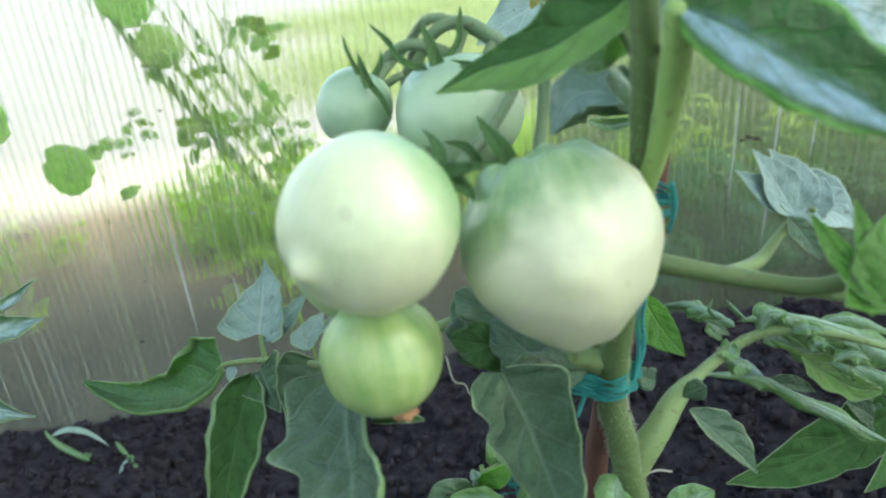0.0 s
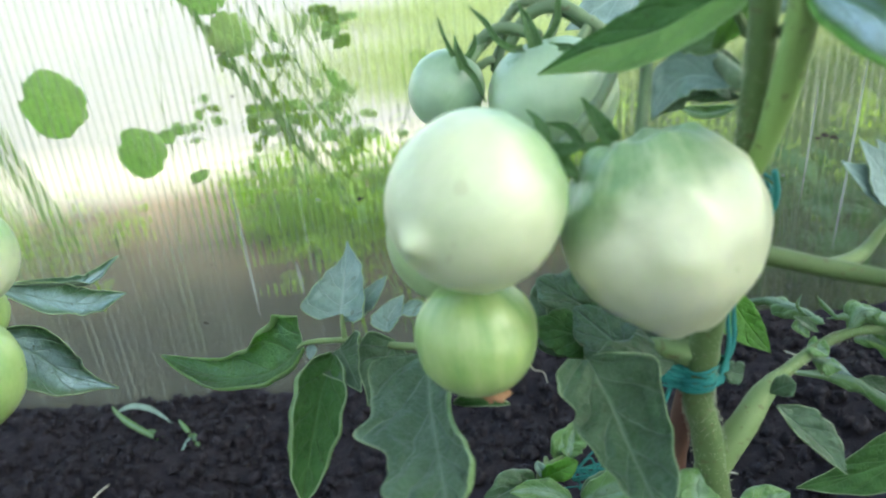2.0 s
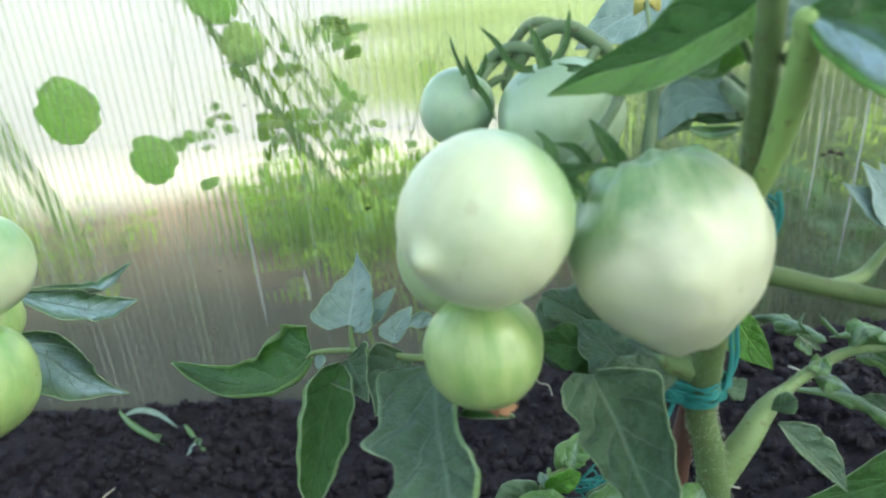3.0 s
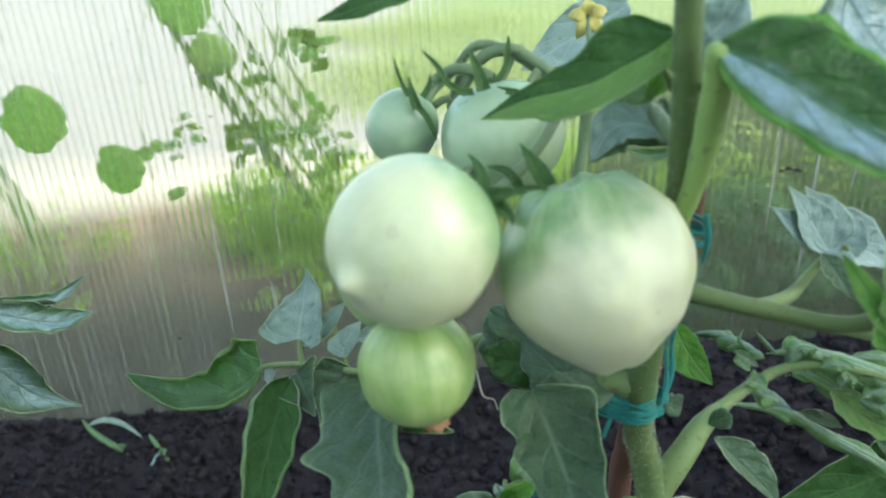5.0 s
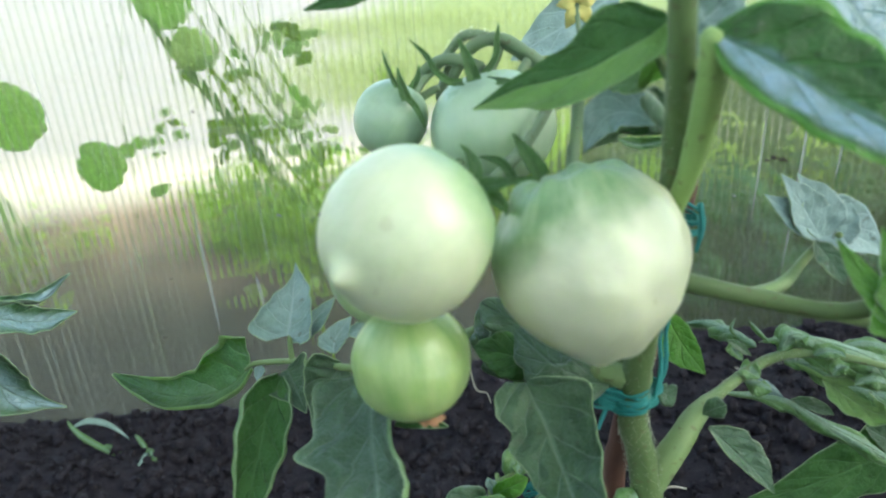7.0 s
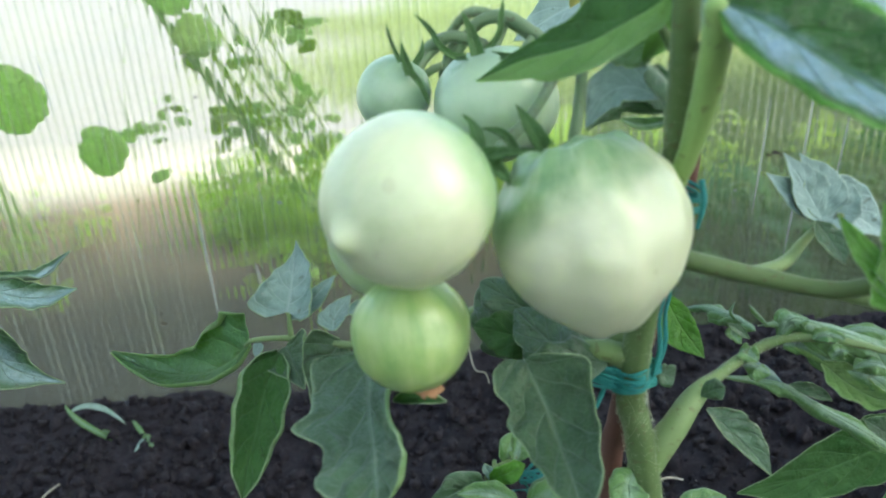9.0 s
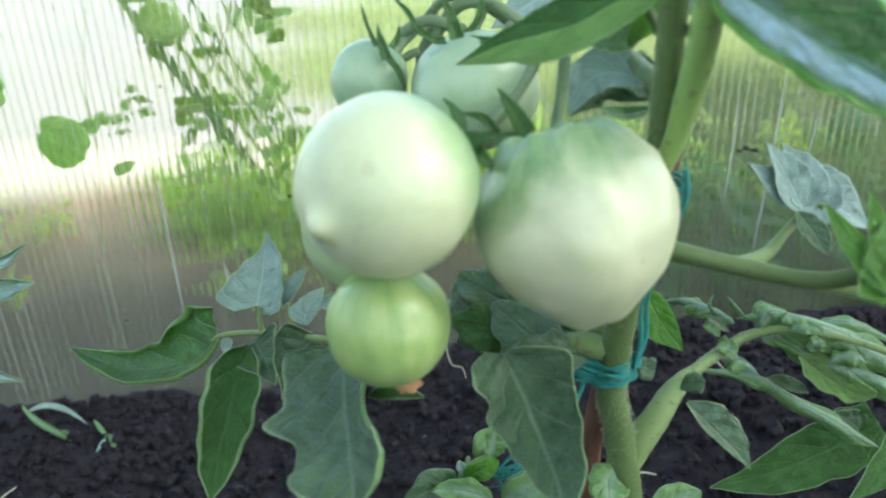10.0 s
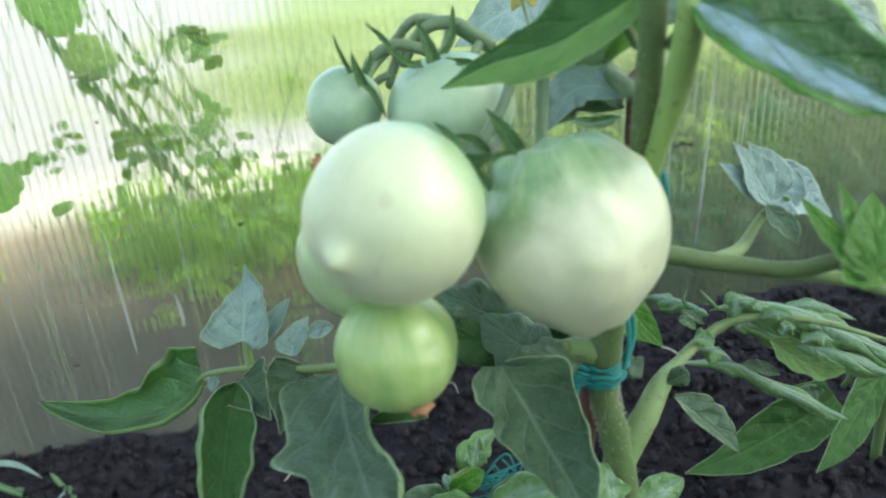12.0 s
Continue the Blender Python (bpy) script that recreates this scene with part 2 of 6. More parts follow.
def tomato_material(name, body, shoulder, streak, streak_amount, at, span, wander=0.012, lean=(0, 0), stripes=5.0):
    """An unripe tomato: pale skin, a greener shoulder round the stalk, faint streaks from pole to pole."""
    n = Nodes(name)
    ob = coords(n)
    xyz = n.add("SeparateXYZ", {0: ob})
    ang = n.math("ARCTAN2", xyz.outputs[1], xyz.outputs[0])
    lines = n.add("TexNoise", {"Scale": stripes, "Detail": 4.0, "Roughness": 0.6,
                               "Vector": n.add("CombineXYZ", {0: n.math("COSINE", ang), 1: n.math("SINE", ang), 2: n.math("MULTIPLY", xyz.outputs[2], 14.0)}).outputs[0]}).outputs["Fac"]
    soft = n.noise(60.0, 3, 0.55, ob)
    tilt = n.math("ADD", n.math("MULTIPLY", xyz.outputs[0], lean[0]), n.math("MULTIPLY", xyz.outputs[1], lean[1]))
    height = n.math("ADD", n.math("ADD", xyz.outputs[2], tilt), n.math("MULTIPLY", n.math("SUBTRACT", n.noise(42.0, 3, 0.55, ob), 0.5), wander))
    up = n.add("MapRange", {"Value": height, "From Min": at, "From Max": at + span}, interpolation_type="SMOOTHSTEP").outputs[0]
    col = n.mix(up, body, shoulder)
    cloud = n.add("MapRange", {"Value": n.noise(34.0, 4, 0.6, ob), "From Min": 0.48, "From Max": 0.74, "To Max": 0.32}).outputs[0]
    col = n.mix(cloud, col, [0.5 * (b + s) for b, s in zip(body, shoulder)])
    col = n.mix(n.math("MULTIPLY", n.add("MapRange", {"Value": lines, "From Min": 0.45, "From Max": 0.7}).outputs[0], streak_amount), col, streak)
    col = n.mix(n.math("MULTIPLY", n.noise(500.0, 2, 0.6, ob), 0.12), col, (0.75, 0.85, 0.60))
    marks = n.math("GREATER_THAN", n.noise(140.0, 1, 0.4, ob), 0.76)
    col = n.mix(n.math("MULTIPLY", marks, 0.25), col, (0.30, 0.30, 0.16))
    bump = n.bump(n.math("ADD", n.noise(110.0, 2, 0.5, ob), n.math("MULTIPLY", n.noise(1500.0, 1, 0.5, ob), 0.12)), 0.34, 0.0016)
    return n.done(n.add("BsdfPrincipled", {"Base Color": col, "Roughness": n.math("ADD", 0.20, n.math("MULTIPLY", soft, 0.24)), "Normal": bump,
                                           "Subsurface Weight": 0.5, "Subsurface Radius": (0.8, 1.0, 0.45), "Subsurface Scale": 0.012,
                                           "Coat Weight": 0.40, "Coat Roughness": 0.32}).outputs[0])


PALE = tomato_material("pale_tomato_skin", (0.53, 0.595, 0.38), (0.16, 0.33, 0.11), (0.42, 0.53, 0.28), 0.35, -0.003, 0.016, 0.020)
PALE_BIG = tomato_material("pale_ribbed_tomato_skin", (0.55, 0.595, 0.395), (0.115, 0.250, 0.080), (0.50, 0.57, 0.33), 0.40, 0.0085, 0.014, 0.020, lean=(0.20, -0.18))
STRIPED = tomato_material("striped_tomato_skin", (0.31, 0.44, 0.145), (0.15, 0.30, 0.07), (0.14, 0.30, 0.065), 0.85, 0.012, 0.012, stripes=2.6)
SMALL = tomato_material("small_tomato_skin", (0.38, 0.53, 0.35), (0.23, 0.38, 0.23), (0.30, 0.46, 0.28), 0.5, 0.0, 0.02)
HIDDEN = tomato_material("shaded_tomato_skin", (0.36, 0.48, 0.25), (0.22, 0.36, 0.14), (0.28, 0.42, 0.19), 0.5, 0.0, 0.02)
DULL = tomato_material("dull_small_tomato_skin", (0.32, 0.47, 0.31), (0.17, 0.31, 0.18), (0.25, 0.40, 0.24), 0.5, -0.002, 0.014)


def plain(name, a, b, scale, rough, bump=0.3, dist=0.001, metal=0.0, detail=4.0):
    n = Nodes(name)
    ob = coords(n)
    big, fine = n.noise(scale, detail, 0.6, ob), n.noise(scale * 14, 3, 0.65, ob)
    col = n.mix(n.math("ADD", n.math("MULTIPLY", big, 0.8), n.math("MULTIPLY", fine, 0.2)), a, b)
    return n.done(n.add("BsdfPrincipled", {"Base Color": col, "Roughness": rough, "Metallic": metal,
                                           "Normal": n.bump(n.math("ADD", big, fine), bump, dist)}).outputs[0])


DOWN = plain("pale_down", (0.45, 0.52, 0.36), (0.62, 0.68, 0.52), 200.0, 0.6)
RUST = plain("rusty_stake", (0.055, 0.028, 0.020), (0.145, 0.065, 0.04), 60.0, 0.85)
TEAL = plain("teal_twine", (0.010, 0.17, 0.15), (0.030, 0.34, 0.30), 400.0, 0.7, 0.8, 0.0006)
DRY = plain("dried_blossom", (0.30, 0.14, 0.06), (0.50, 0.30, 0.16), 200.0, 0.8)
STRAW = plain("pale_straw", (0.42, 0.40, 0.30), (0.60, 0.58, 0.46), 90.0, 0.8)
BOARDS = plain("unseen_boards", (0.10, 0.09, 0.075), (0.19, 0.17, 0.14), 6.0, 0.85)
PETAL = plain("yellow_petal", (0.50, 0.46, 0.10), (0.66, 0.62, 0.22), 300.0, 0.6)
SPECK = plain("dirt_specks", (0.03, 0.028, 0.02), (0.07, 0.06, 0.045), 300.0, 0.9)


def soil_material():
    n = Nodes("black_soil")
    ob = coords(n)
    big, mid, fine = n.noise(9.0, 3, 0.6, ob), n.noise(120.0, 4, 0.65, ob), n.noise(900.0, 3, 0.7, ob)
    rnd = n.add("NewGeometry").outputs["Random Per Island"]
    col = n.ramp(n.math("ADD", n.math("MULTIPLY", mid, 0.6), n.math("MULTIPLY", fine, 0.4)),
                 [(0.30, (0.007, 0.007, 0.009)), (0.55, (0.021, 0.0195, 0.026)), (0.78, (0.068, 0.061, 0.072))])
    col = n.mix(n.math("MULTIPLY", n.math("ADD", big, n.math("MULTIPLY", rnd, 0.5)), 0.35), col, (0.026, 0.024, 0.030))
    bits = n.math("GREATER_THAN", n.noise(420.0, 1, 0.5, ob), 0.745)
    col = n.mix(n.math("MULTIPLY", bits, 0.5), col, (0.16, 0.14, 0.11))
    bump = n.bump(n.math("ADD", mid, n.math("MULTIPLY", fine, 0.5)), 0.9, 0.003)
    return n.done(n.add("BsdfPrincipled", {"Base Color": col, "Roughness": 0.92, "Normal": bump, "Specular IOR Level": 0.3}).outputs[0])


SOIL = soil_material()


def ground_material():
    """The yard outside: bare brown earth with shade painted in by the wall, a pale trodden way beyond it, turf to its
    side.
    """
    n = Nodes("yard_ground")
    ob = coords(n)
    xyz = n.add("SeparateXYZ", {0: ob})
    x, y = xyz.outputs[0], xyz.outputs[1]
    wob = n.math("MULTIPLY", n.math("SUBTRACT", n.noise(3.0, 4, 0.6, ob), 0.5), 0.9)
    fine = n.noise(60.0, 4, 0.7, ob)
    # earth by the wall is painted dark for the greenhouse's shade; dry is the unshaded tone
    shaded_earth = n.mix(fine, (0.017, 0.015, 0.007), (0.054, 0.044, 0.022))
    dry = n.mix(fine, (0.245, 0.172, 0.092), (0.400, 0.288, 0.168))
    earth = n.mix(n.add("MapRange", {"Value": n.math("ADD", y, n.math("MULTIPLY", wob, 0.25)), "From Min": 0.94, "From Max": 1.46}).outputs[0], shaded_earth, dry)
    clod = n.add("MapRange", {"Value": n.noise(7.0, 4, 0.65, ob), "From Min": 0.42, "From Max": 0.64, "To Max": 0.65}).outputs[0]
    earth = n.mix(clod, earth, n.mix(fine, (0.030, 0.032, 0.012), (0.075, 0.066, 0.030)))
    pale = n.mix(fine, (0.50, 0.45, 0.33), (0.66, 0.60, 0.46))
    worn = n.mix(fine, (0.26, 0.255, 0.225), (0.37, 0.36, 0.32))
    pale = n.mix(n.add("MapRange", {"Value": n.math("ADD", y, n.math("MULTIPLY", wob, 0.12)), "From Min": 1.86, "From Max": 1.98}).outputs[0], pale, worn)
    # turf nearer the greenhouse is coloured darker, its shade painted in
    shaded_turf = n.mix(n.noise(25.0, 4, 0.7, ob), (0.028, 0.058, 0.012), (0.085, 0.118, 0.034))
    turf = n.mix(n.add("MapRange", {"Value": n.math("ADD", y, wob), "From Min": 1.75, "From Max": 2.35}).outputs[0], shaded_turf, n.mix(n.noise(12.0, 4, 0.7, ob), (0.12, 0.190, 0.045), (0.255, 0.320, 0.115)))
    edge = n.math("ADD", y, n.math("ADD", n.math("MULTIPLY", x, -0.20), n.math("MULTIPLY", wob, 0.12)))
    out = n.add("MapRange", {"Value": edge, "From Min": 1.66, "From Max": 1.76}).outputs[0]
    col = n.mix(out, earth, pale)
    begin = n.add("MapRange", {"Value": n.math("ADD", y, n.math("MULTIPLY", wob, 0.3)), "From Min": 2.15, "From Max": 2.45, "To Min": 0.16, "To Max": -0.50}).outputs[0]
    right = n.add("MapRange", {"Value": n.math("SUBTRACT", n.math("ADD", x, n.math("MULTIPLY", wob, 0.5)), begin), "From Min": 0.0, "From Max": 0.30}).outputs[0]
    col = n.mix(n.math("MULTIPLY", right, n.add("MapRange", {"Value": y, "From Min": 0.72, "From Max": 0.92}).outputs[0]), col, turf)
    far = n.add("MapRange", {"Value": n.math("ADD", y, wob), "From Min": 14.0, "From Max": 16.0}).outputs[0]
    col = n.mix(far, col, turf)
    return n.done(n.add("BsdfPrincipled", {"Base Color": col, "Roughness": 0.9, "Normal": n.bump(fine, 0.6, 0.01)}).outputs[0])


GROUND = ground_material()


def sheet_material(name, clear, haze, colour, uneven=False):
    """Polycarbonate: part clear, part milky, with a gloss."""
    n = Nodes(name)
    ob = coords(n)
    dirt = n.noise(14.0, 4, 0.65, n.add("Mapping", {"Vector": ob, "Scale": (3.0, 1.0, 0.35)}).outputs[0])
    t = n.add("BsdfTransparent", {"Color": (0.97, 0.98, 0.97, 1)})
    d = n.add("BsdfTranslucent", {"Color": (*colour, 1)})
    s = n.add("BsdfDiffuse", {"Color": (*[c * 0.75 for c in colour], 1)})
    milk = n.add("MixShader", {0: 0.35, 1: d.outputs[0], 2: s.outputs[0]})
    g = n.add("BsdfGlossy", {"Roughness": 0.12, "Color": (1, 1, 1, 1)})
    f = n.math("ADD", haze - 0.5 * haze, n.math("MULTIPLY", dirt, haze), clamp=True) if clear else haze
    if uneven:   # each web is a little clearer or milkier than the next, and streaked along its length
        r = n.add("ObjectInfo").outputs["Random"]
        f = n.math("MULTIPLY", n.math("ADD", 0.28, n.math("MULTIPLY", n.math("POWER", r, 3.0), 1.6)), n.math("MULTIPLY", n.math("ADD", n.noise(11.0, 3, 0.6, ob), -0.15), haze * 2.4), clamp=True)
        # the webs are milkier towards -x and clearer towards +x
        f = n.math("MULTIPLY", f, n.add("MapRange", {"Value": n.add("SeparateXYZ", {0: n.add("NewGeometry").outputs["Position"]}).outputs[0], "From Min": -0.1, "From Max": 0.25, "To Min": 1.15, "To Max": 0.22}).outputs[0])
    a = n.add("MixShader", {0: f, 1: t.outputs[0], 2: milk.outputs[0]})
    gl = n.math("MULTIPLY", n.add("Fresnel", {"IOR": 1.45}).outputs[0], 0.24)
    return n.done(n.add("MixShader", {0: gl, 1: a.outputs[0], 2: g.outputs[0]}).outputs[0])


def wavy_sheet_material():
    """The outer skin of the sheet, sagging between its webs: it bends what is seen through it."""
    n = Nodes("polycarbonate_outer_skin")
    r = n.add("BsdfRefraction", {"IOR": 1.10, "Roughness": 0.03, "Color": (0.99, 0.97, 0.90, 1)})
    t = n.add("BsdfTransparent", {"Color": (0.99, 0.97, 0.90, 1)})
    d = n.add("BsdfTranslucent", {"Color": (0.72, 0.72, 0.54, 1)})
    a = n.add("MixShader", {0: 0.40, 1: r.outputs[0], 2: t.outputs[0]})
    return n.done(n.add("MixShader", {0: 0.025, 1: a.outputs[0], 2: d.outputs[0]}).outputs[0])


PANE = sheet_material("polycarbonate_clear", True, 0.034, (0.63, 0.56, 0.38))
WEB = sheet_material("polycarbonate_web", False, 0.064, (0.80, 0.82, 0.64), True)
ROOF = sheet_material("polycarbonate_roof", False, 0.52, (0.86, 0.88, 0.88))
END = sheet_material("polycarbonate_end", False, 0.60, (0.94, 0.95, 0.95))
SCRATCH = sheet_material("scratched_polycarbonate", False, 0.32, (0.90, 0.91, 0.86))
SKIN = wavy_sheet_material()

# ---- helpers for building ----
WORLD = {}


def mesh_of(name, verts, faces, mats, uvs=None, smooth=True):
    me = bpy.data.meshes.new(name)
    me.from_pydata([tuple(v) for v in verts], [], faces)
    for m in mats:
        me.materials.append(m)
    if uvs is not None:
        layer = me.uv_layers.new(name="map")
        idx = np.zeros(len(me.loops), dtype=np.int32)
        me.loops.foreach_get("vertex_index", idx)
        layer.data.foreach_set("uv", np.asarray(uvs, dtype=np.float32)[idx].ravel())
    if smooth:
        me.polygons.foreach_set("use_smooth", [True] * len(me.polygons))
    me.update()
    return me


def place(ob, m, parent=None):
    ob.matrix_basis = m
    WORLD[ob] = m
    if parent is not None:
        ob.parent = parent
        ob.matrix_parent_inverse = WORLD[parent].inverted()
    return ob


def part(name, me, parent, at=(0, 0, 0), label="", turn=None):
    """One mesh object under a thing or under a part, at a place of the world."""
    m = Matrix.Translation(at)
    if turn is not None:
        m = m @ turn
    ob = place(new(name, me), m, parent)
    if label:
        tagged(ob, label=label)
    return ob


def thing(name, at, label, category, group="", kind=""):
    return tagged(place(new(name), Matrix.Translation(at)), label, category, group, kind)


def spline(points, n):
    """Points along a smooth line through the given ones."""
    p = [Vector(q) for q in points]
    p = [2 * p[0] - p[1]] + p + [2 * p[-1] - p[-2]]
    out = []
    segs = len(p) - 3
    for i in range(n + 1):
        f = i / n * segs
        k = min(int(f), segs - 1)
        t = f - k
        a, b, c, d = p[k:k + 4]
        out.append(0.5 * ((2 * b) + (c - a) * t + (2 * a - 5 * b + 4 * c - d) * t * t + (3 * b - a - 3 * c + d) * t ** 3))
    return out


def tube_data(points, radii, n=24, segs=10, rough=0.05, seed=0, flat=1.0):
    """Vertices and faces of a round stalk along a smooth line; its width follows radii; the ends are closed and rounded."""
    pts = spline(points, n)
    rad = np.interp(np.linspace(0, len(radii) - 1, n + 1), range(len(radii)), radii)
    tan = [(pts[min(i + 1, n)] - pts[max(i - 1, 0)]).normalized() for i in range(n + 1)]
    ref = tan[0].orthogonal().normalized()
    verts, faces, uvs = [], [], []
    rings = [(0, -0.55, 0.55)] + [(i, 0, 1) for i in range(n + 1)] + [(n, 0.55, 0.55)]
    for k, (i, push, shrink) in enumerate(rings):
        ref = (ref - tan[i] * ref.dot(tan[i])).normalized()
        bi = tan[i].cross(ref)
        for s in range(segs):
            a = 2 * math.pi * s / segs
            d = ref * math.cos(a) + bi * math.sin(a) * flat
            w = 1 + rough * 2 * noise.noise(Vector((seed * 7.1, i * 0.6, 0)) + d * 1.4)
            verts.append(pts[i] + tan[i] * push * rad[i] + d * rad[i] * shrink * w)
            uvs.append((i / n, s / segs))
    m = len(rings)
    for k in range(m - 1):
        for s in range(segs):
            a, b = k * segs + s, k * segs + (s + 1) % segs
            faces.append((a, b, b + segs, a + segs))
    faces.append(tuple(range(segs - 1, -1, -1)))
    faces.append(tuple(range((m - 1) * segs, m * segs)))
    return verts, faces, uvs


def stalk(name, points, radii, mat, parent, n=24, segs=10, rough=0.05, seed=0, label="", flat=1.0):
    o = Vector(points[0])
    v, f, uv = tube_data([Vector(p) - o for p in points], radii, n, segs, rough, seed, flat)
    return part(name, mesh_of(name, v, f, [mat], uv), parent, o, label)


def hairs(parent, points, radii, count, length, mat, seed):
    """Fine down on a stalk: one mesh of thin slivers that stand off its skin."""
    r = random.Random(seed)
    o = Vector(points[0])
    line = spline([Vector(p) - o for p in points], 80)
    verts, faces = [], []
    for _ in range(count):
        f = r.random() * 79
        k = int(f)
        c = line[k].lerp(line[k + 1], f - k)
        t = (line[k + 1] - line[k]).normalized()
        rad = float(np.interp(f / 80 * (len(radii) - 1), range(len(radii)), radii))
        a = r.random() * 6.283
        e = t.orthogonal().normalized()
        d = (e * math.cos(a) + t.cross(e) * math.sin(a)).normalized()
        s = t.cross(d) * 0.00007
        h = length * r.uniform(0.4, 1.2)
        w = d * (rad * 0.97)
        tip = c + w + (d + t * r.uniform(-0.5, 0.5)).normalized() * h
        b = len(verts)
        verts += [c + w - s, c + w + s, tip, c + w + t * 0.00012]
        faces += [(b, b + 1, b + 2), (b + 1, b + 3, b + 2), (b + 3, b, b + 2)]
    ob = part("down", mesh_of("down", verts, faces, [mat]), parent, o, "fine pale down on the stalk")
    return tagged(ob, kind="stuff")


def leaf_data(base, mid, tip, width, normal, broad=0.38, lobes=0, depth=0.3, fold=0.25, curl=0.15, wave=0.06, seed=0, nu=34, nv=9, round_=1.45, pucker=0.025, roll=0.16, crinkle=0.6, lopsided=0.0):
    """A leaf blade along a bent midrib: outline with teeth or lobes, folded along the rib, rims curled, surface puckered between veins."""
    b, m, t = Vector(base), Vector(mid), Vector(tip)
    c = 2 * m - 0.5 * (b + t)
    nrm = Vector(normal).normalized()
    rng = random.Random(seed)
    ph = [rng.random() * 6.28 for _ in range(6)]
    ka, kb = broad * round_, (1 - broad) * round_
    top = (broad ** ka) * ((1 - broad) ** kb)
    verts, faces, uvs = [], [], []
    for i in range(nu + 1):
        u = i / nu
        pos = b * (1 - u) ** 2 + c * 2 * u * (1 - u) + t * u * u
        d = ((c - b) * (1 - u) + (t - c) * u).normalized()
        side = d.cross(nrm).normalized()
        up = side.cross(d).normalized()
        ue = min(max(u, 0.004), 0.996)
        w0 = width * 0.5 * (ue ** ka) * ((1 - ue) ** kb) / top
        for j in range(2 * nv + 1):
            v = j / nv - 1
            v = math.copysign(1 - max(0.0, 1 - abs(v)) ** 1.35, v)
            w = w0 * (1 + lopsided if v > 0 else 1 - lopsided)
            if lobes:
                s = (u * lobes * (1.0 if v < 0 else 1.07) + (0.15 if v < 0 else 0.42)) % 1.0
                tooth = (s / 0.72 if s < 0.72 else (1 - s) / 0.28)
                deep = depth * (1 + 0.9 * noise.noise(Vector((int(u * lobes + 0.5) * 3.3, 5.0 * (v > 0), seed * 1.7))))
                w *= 1 - deep * (1 - tooth) * min(1, 4 * (1 - u)) * min(1, 5 * u)
            w *= 1 + 0.05 * math.sin(u * 17 + ph[0] + v) + 0.09 * noise.noise(Vector((u * 6.0, 3.0 * (v > 0), seed * 5.1)))
            av = abs(v)
            lift = fold * av - curl * av ** 3
            lift += wave * av * math.sin(u * 9.0 + (ph[1] if v < 0 else ph[2])) + wave * 0.5 * av * math.sin(u * 21 + (ph[3] if v < 0 else ph[4]))
            lift += crinkle * 0.14 * noise.noise(Vector((u * 4.2, v * 2.2, seed * 3.7))) + crinkle * 0.05 * noise.noise(Vector((u * 11, v * 5, seed * 1.9)))
            lift -= roll * (0.75 + 1.3 * noise.noise(Vector((u * 5.0, 4.0 * (v > 0), seed * 4.1)))) * max(0.0, (av - 0.87) / 0.13) ** 2
            lift += crinkle * 0.08 * noise.noise(Vector((u * 7.0, v * 3.4, seed * 2.3)))
            lift += pucker * math.sin(6.283 * (u * 7.0 - av * 1.3)) * math.sin(math.pi * av)
            verts.append(pos + side * (v * w * (1 - 0.12 * abs(fold))) + up * (lift * max(w, 0.25 * w0)) + d * (av * w * 0.18 * (1 if lobes else 0)))
            uvs.append((u, 0.5 + v * 0.5))
    k = 2 * nv + 1
    for i in range(nu):
        for j in range(2 * nv):
            a = i * k + j
            faces.append((a, a + 1, a + k + 1, a + k))
    return verts, faces, uvs


def leaf(name, base, mid, tip, width, normal, parent, mats=None, label="", thick=0.0008, near_half=False, **kw):
    o = Vector(base)
    v, f, uv = leaf_data(Vector((0, 0, 0)), Vector(mid) - o, Vector(tip) - o, width, normal, **kw)
    ob = part(name, mesh_of(name, v, f, mats or LEAF, uv), parent, o, label)
    if near_half:   # one half of the blade is coloured with the fourth material
        k = 2 * kw.get("nv", 9)
        ob.data.polygons.foreach_set("material_index", [3 if i % k < k // 2 else 0 for i in range(len(f))])
    s = ob.modifiers.new("thickness", "SOLIDIFY")
    s.thickness, s.offset, s.material_offset, s.material_offset_rim = thick, -1, 1, 2
    return ob



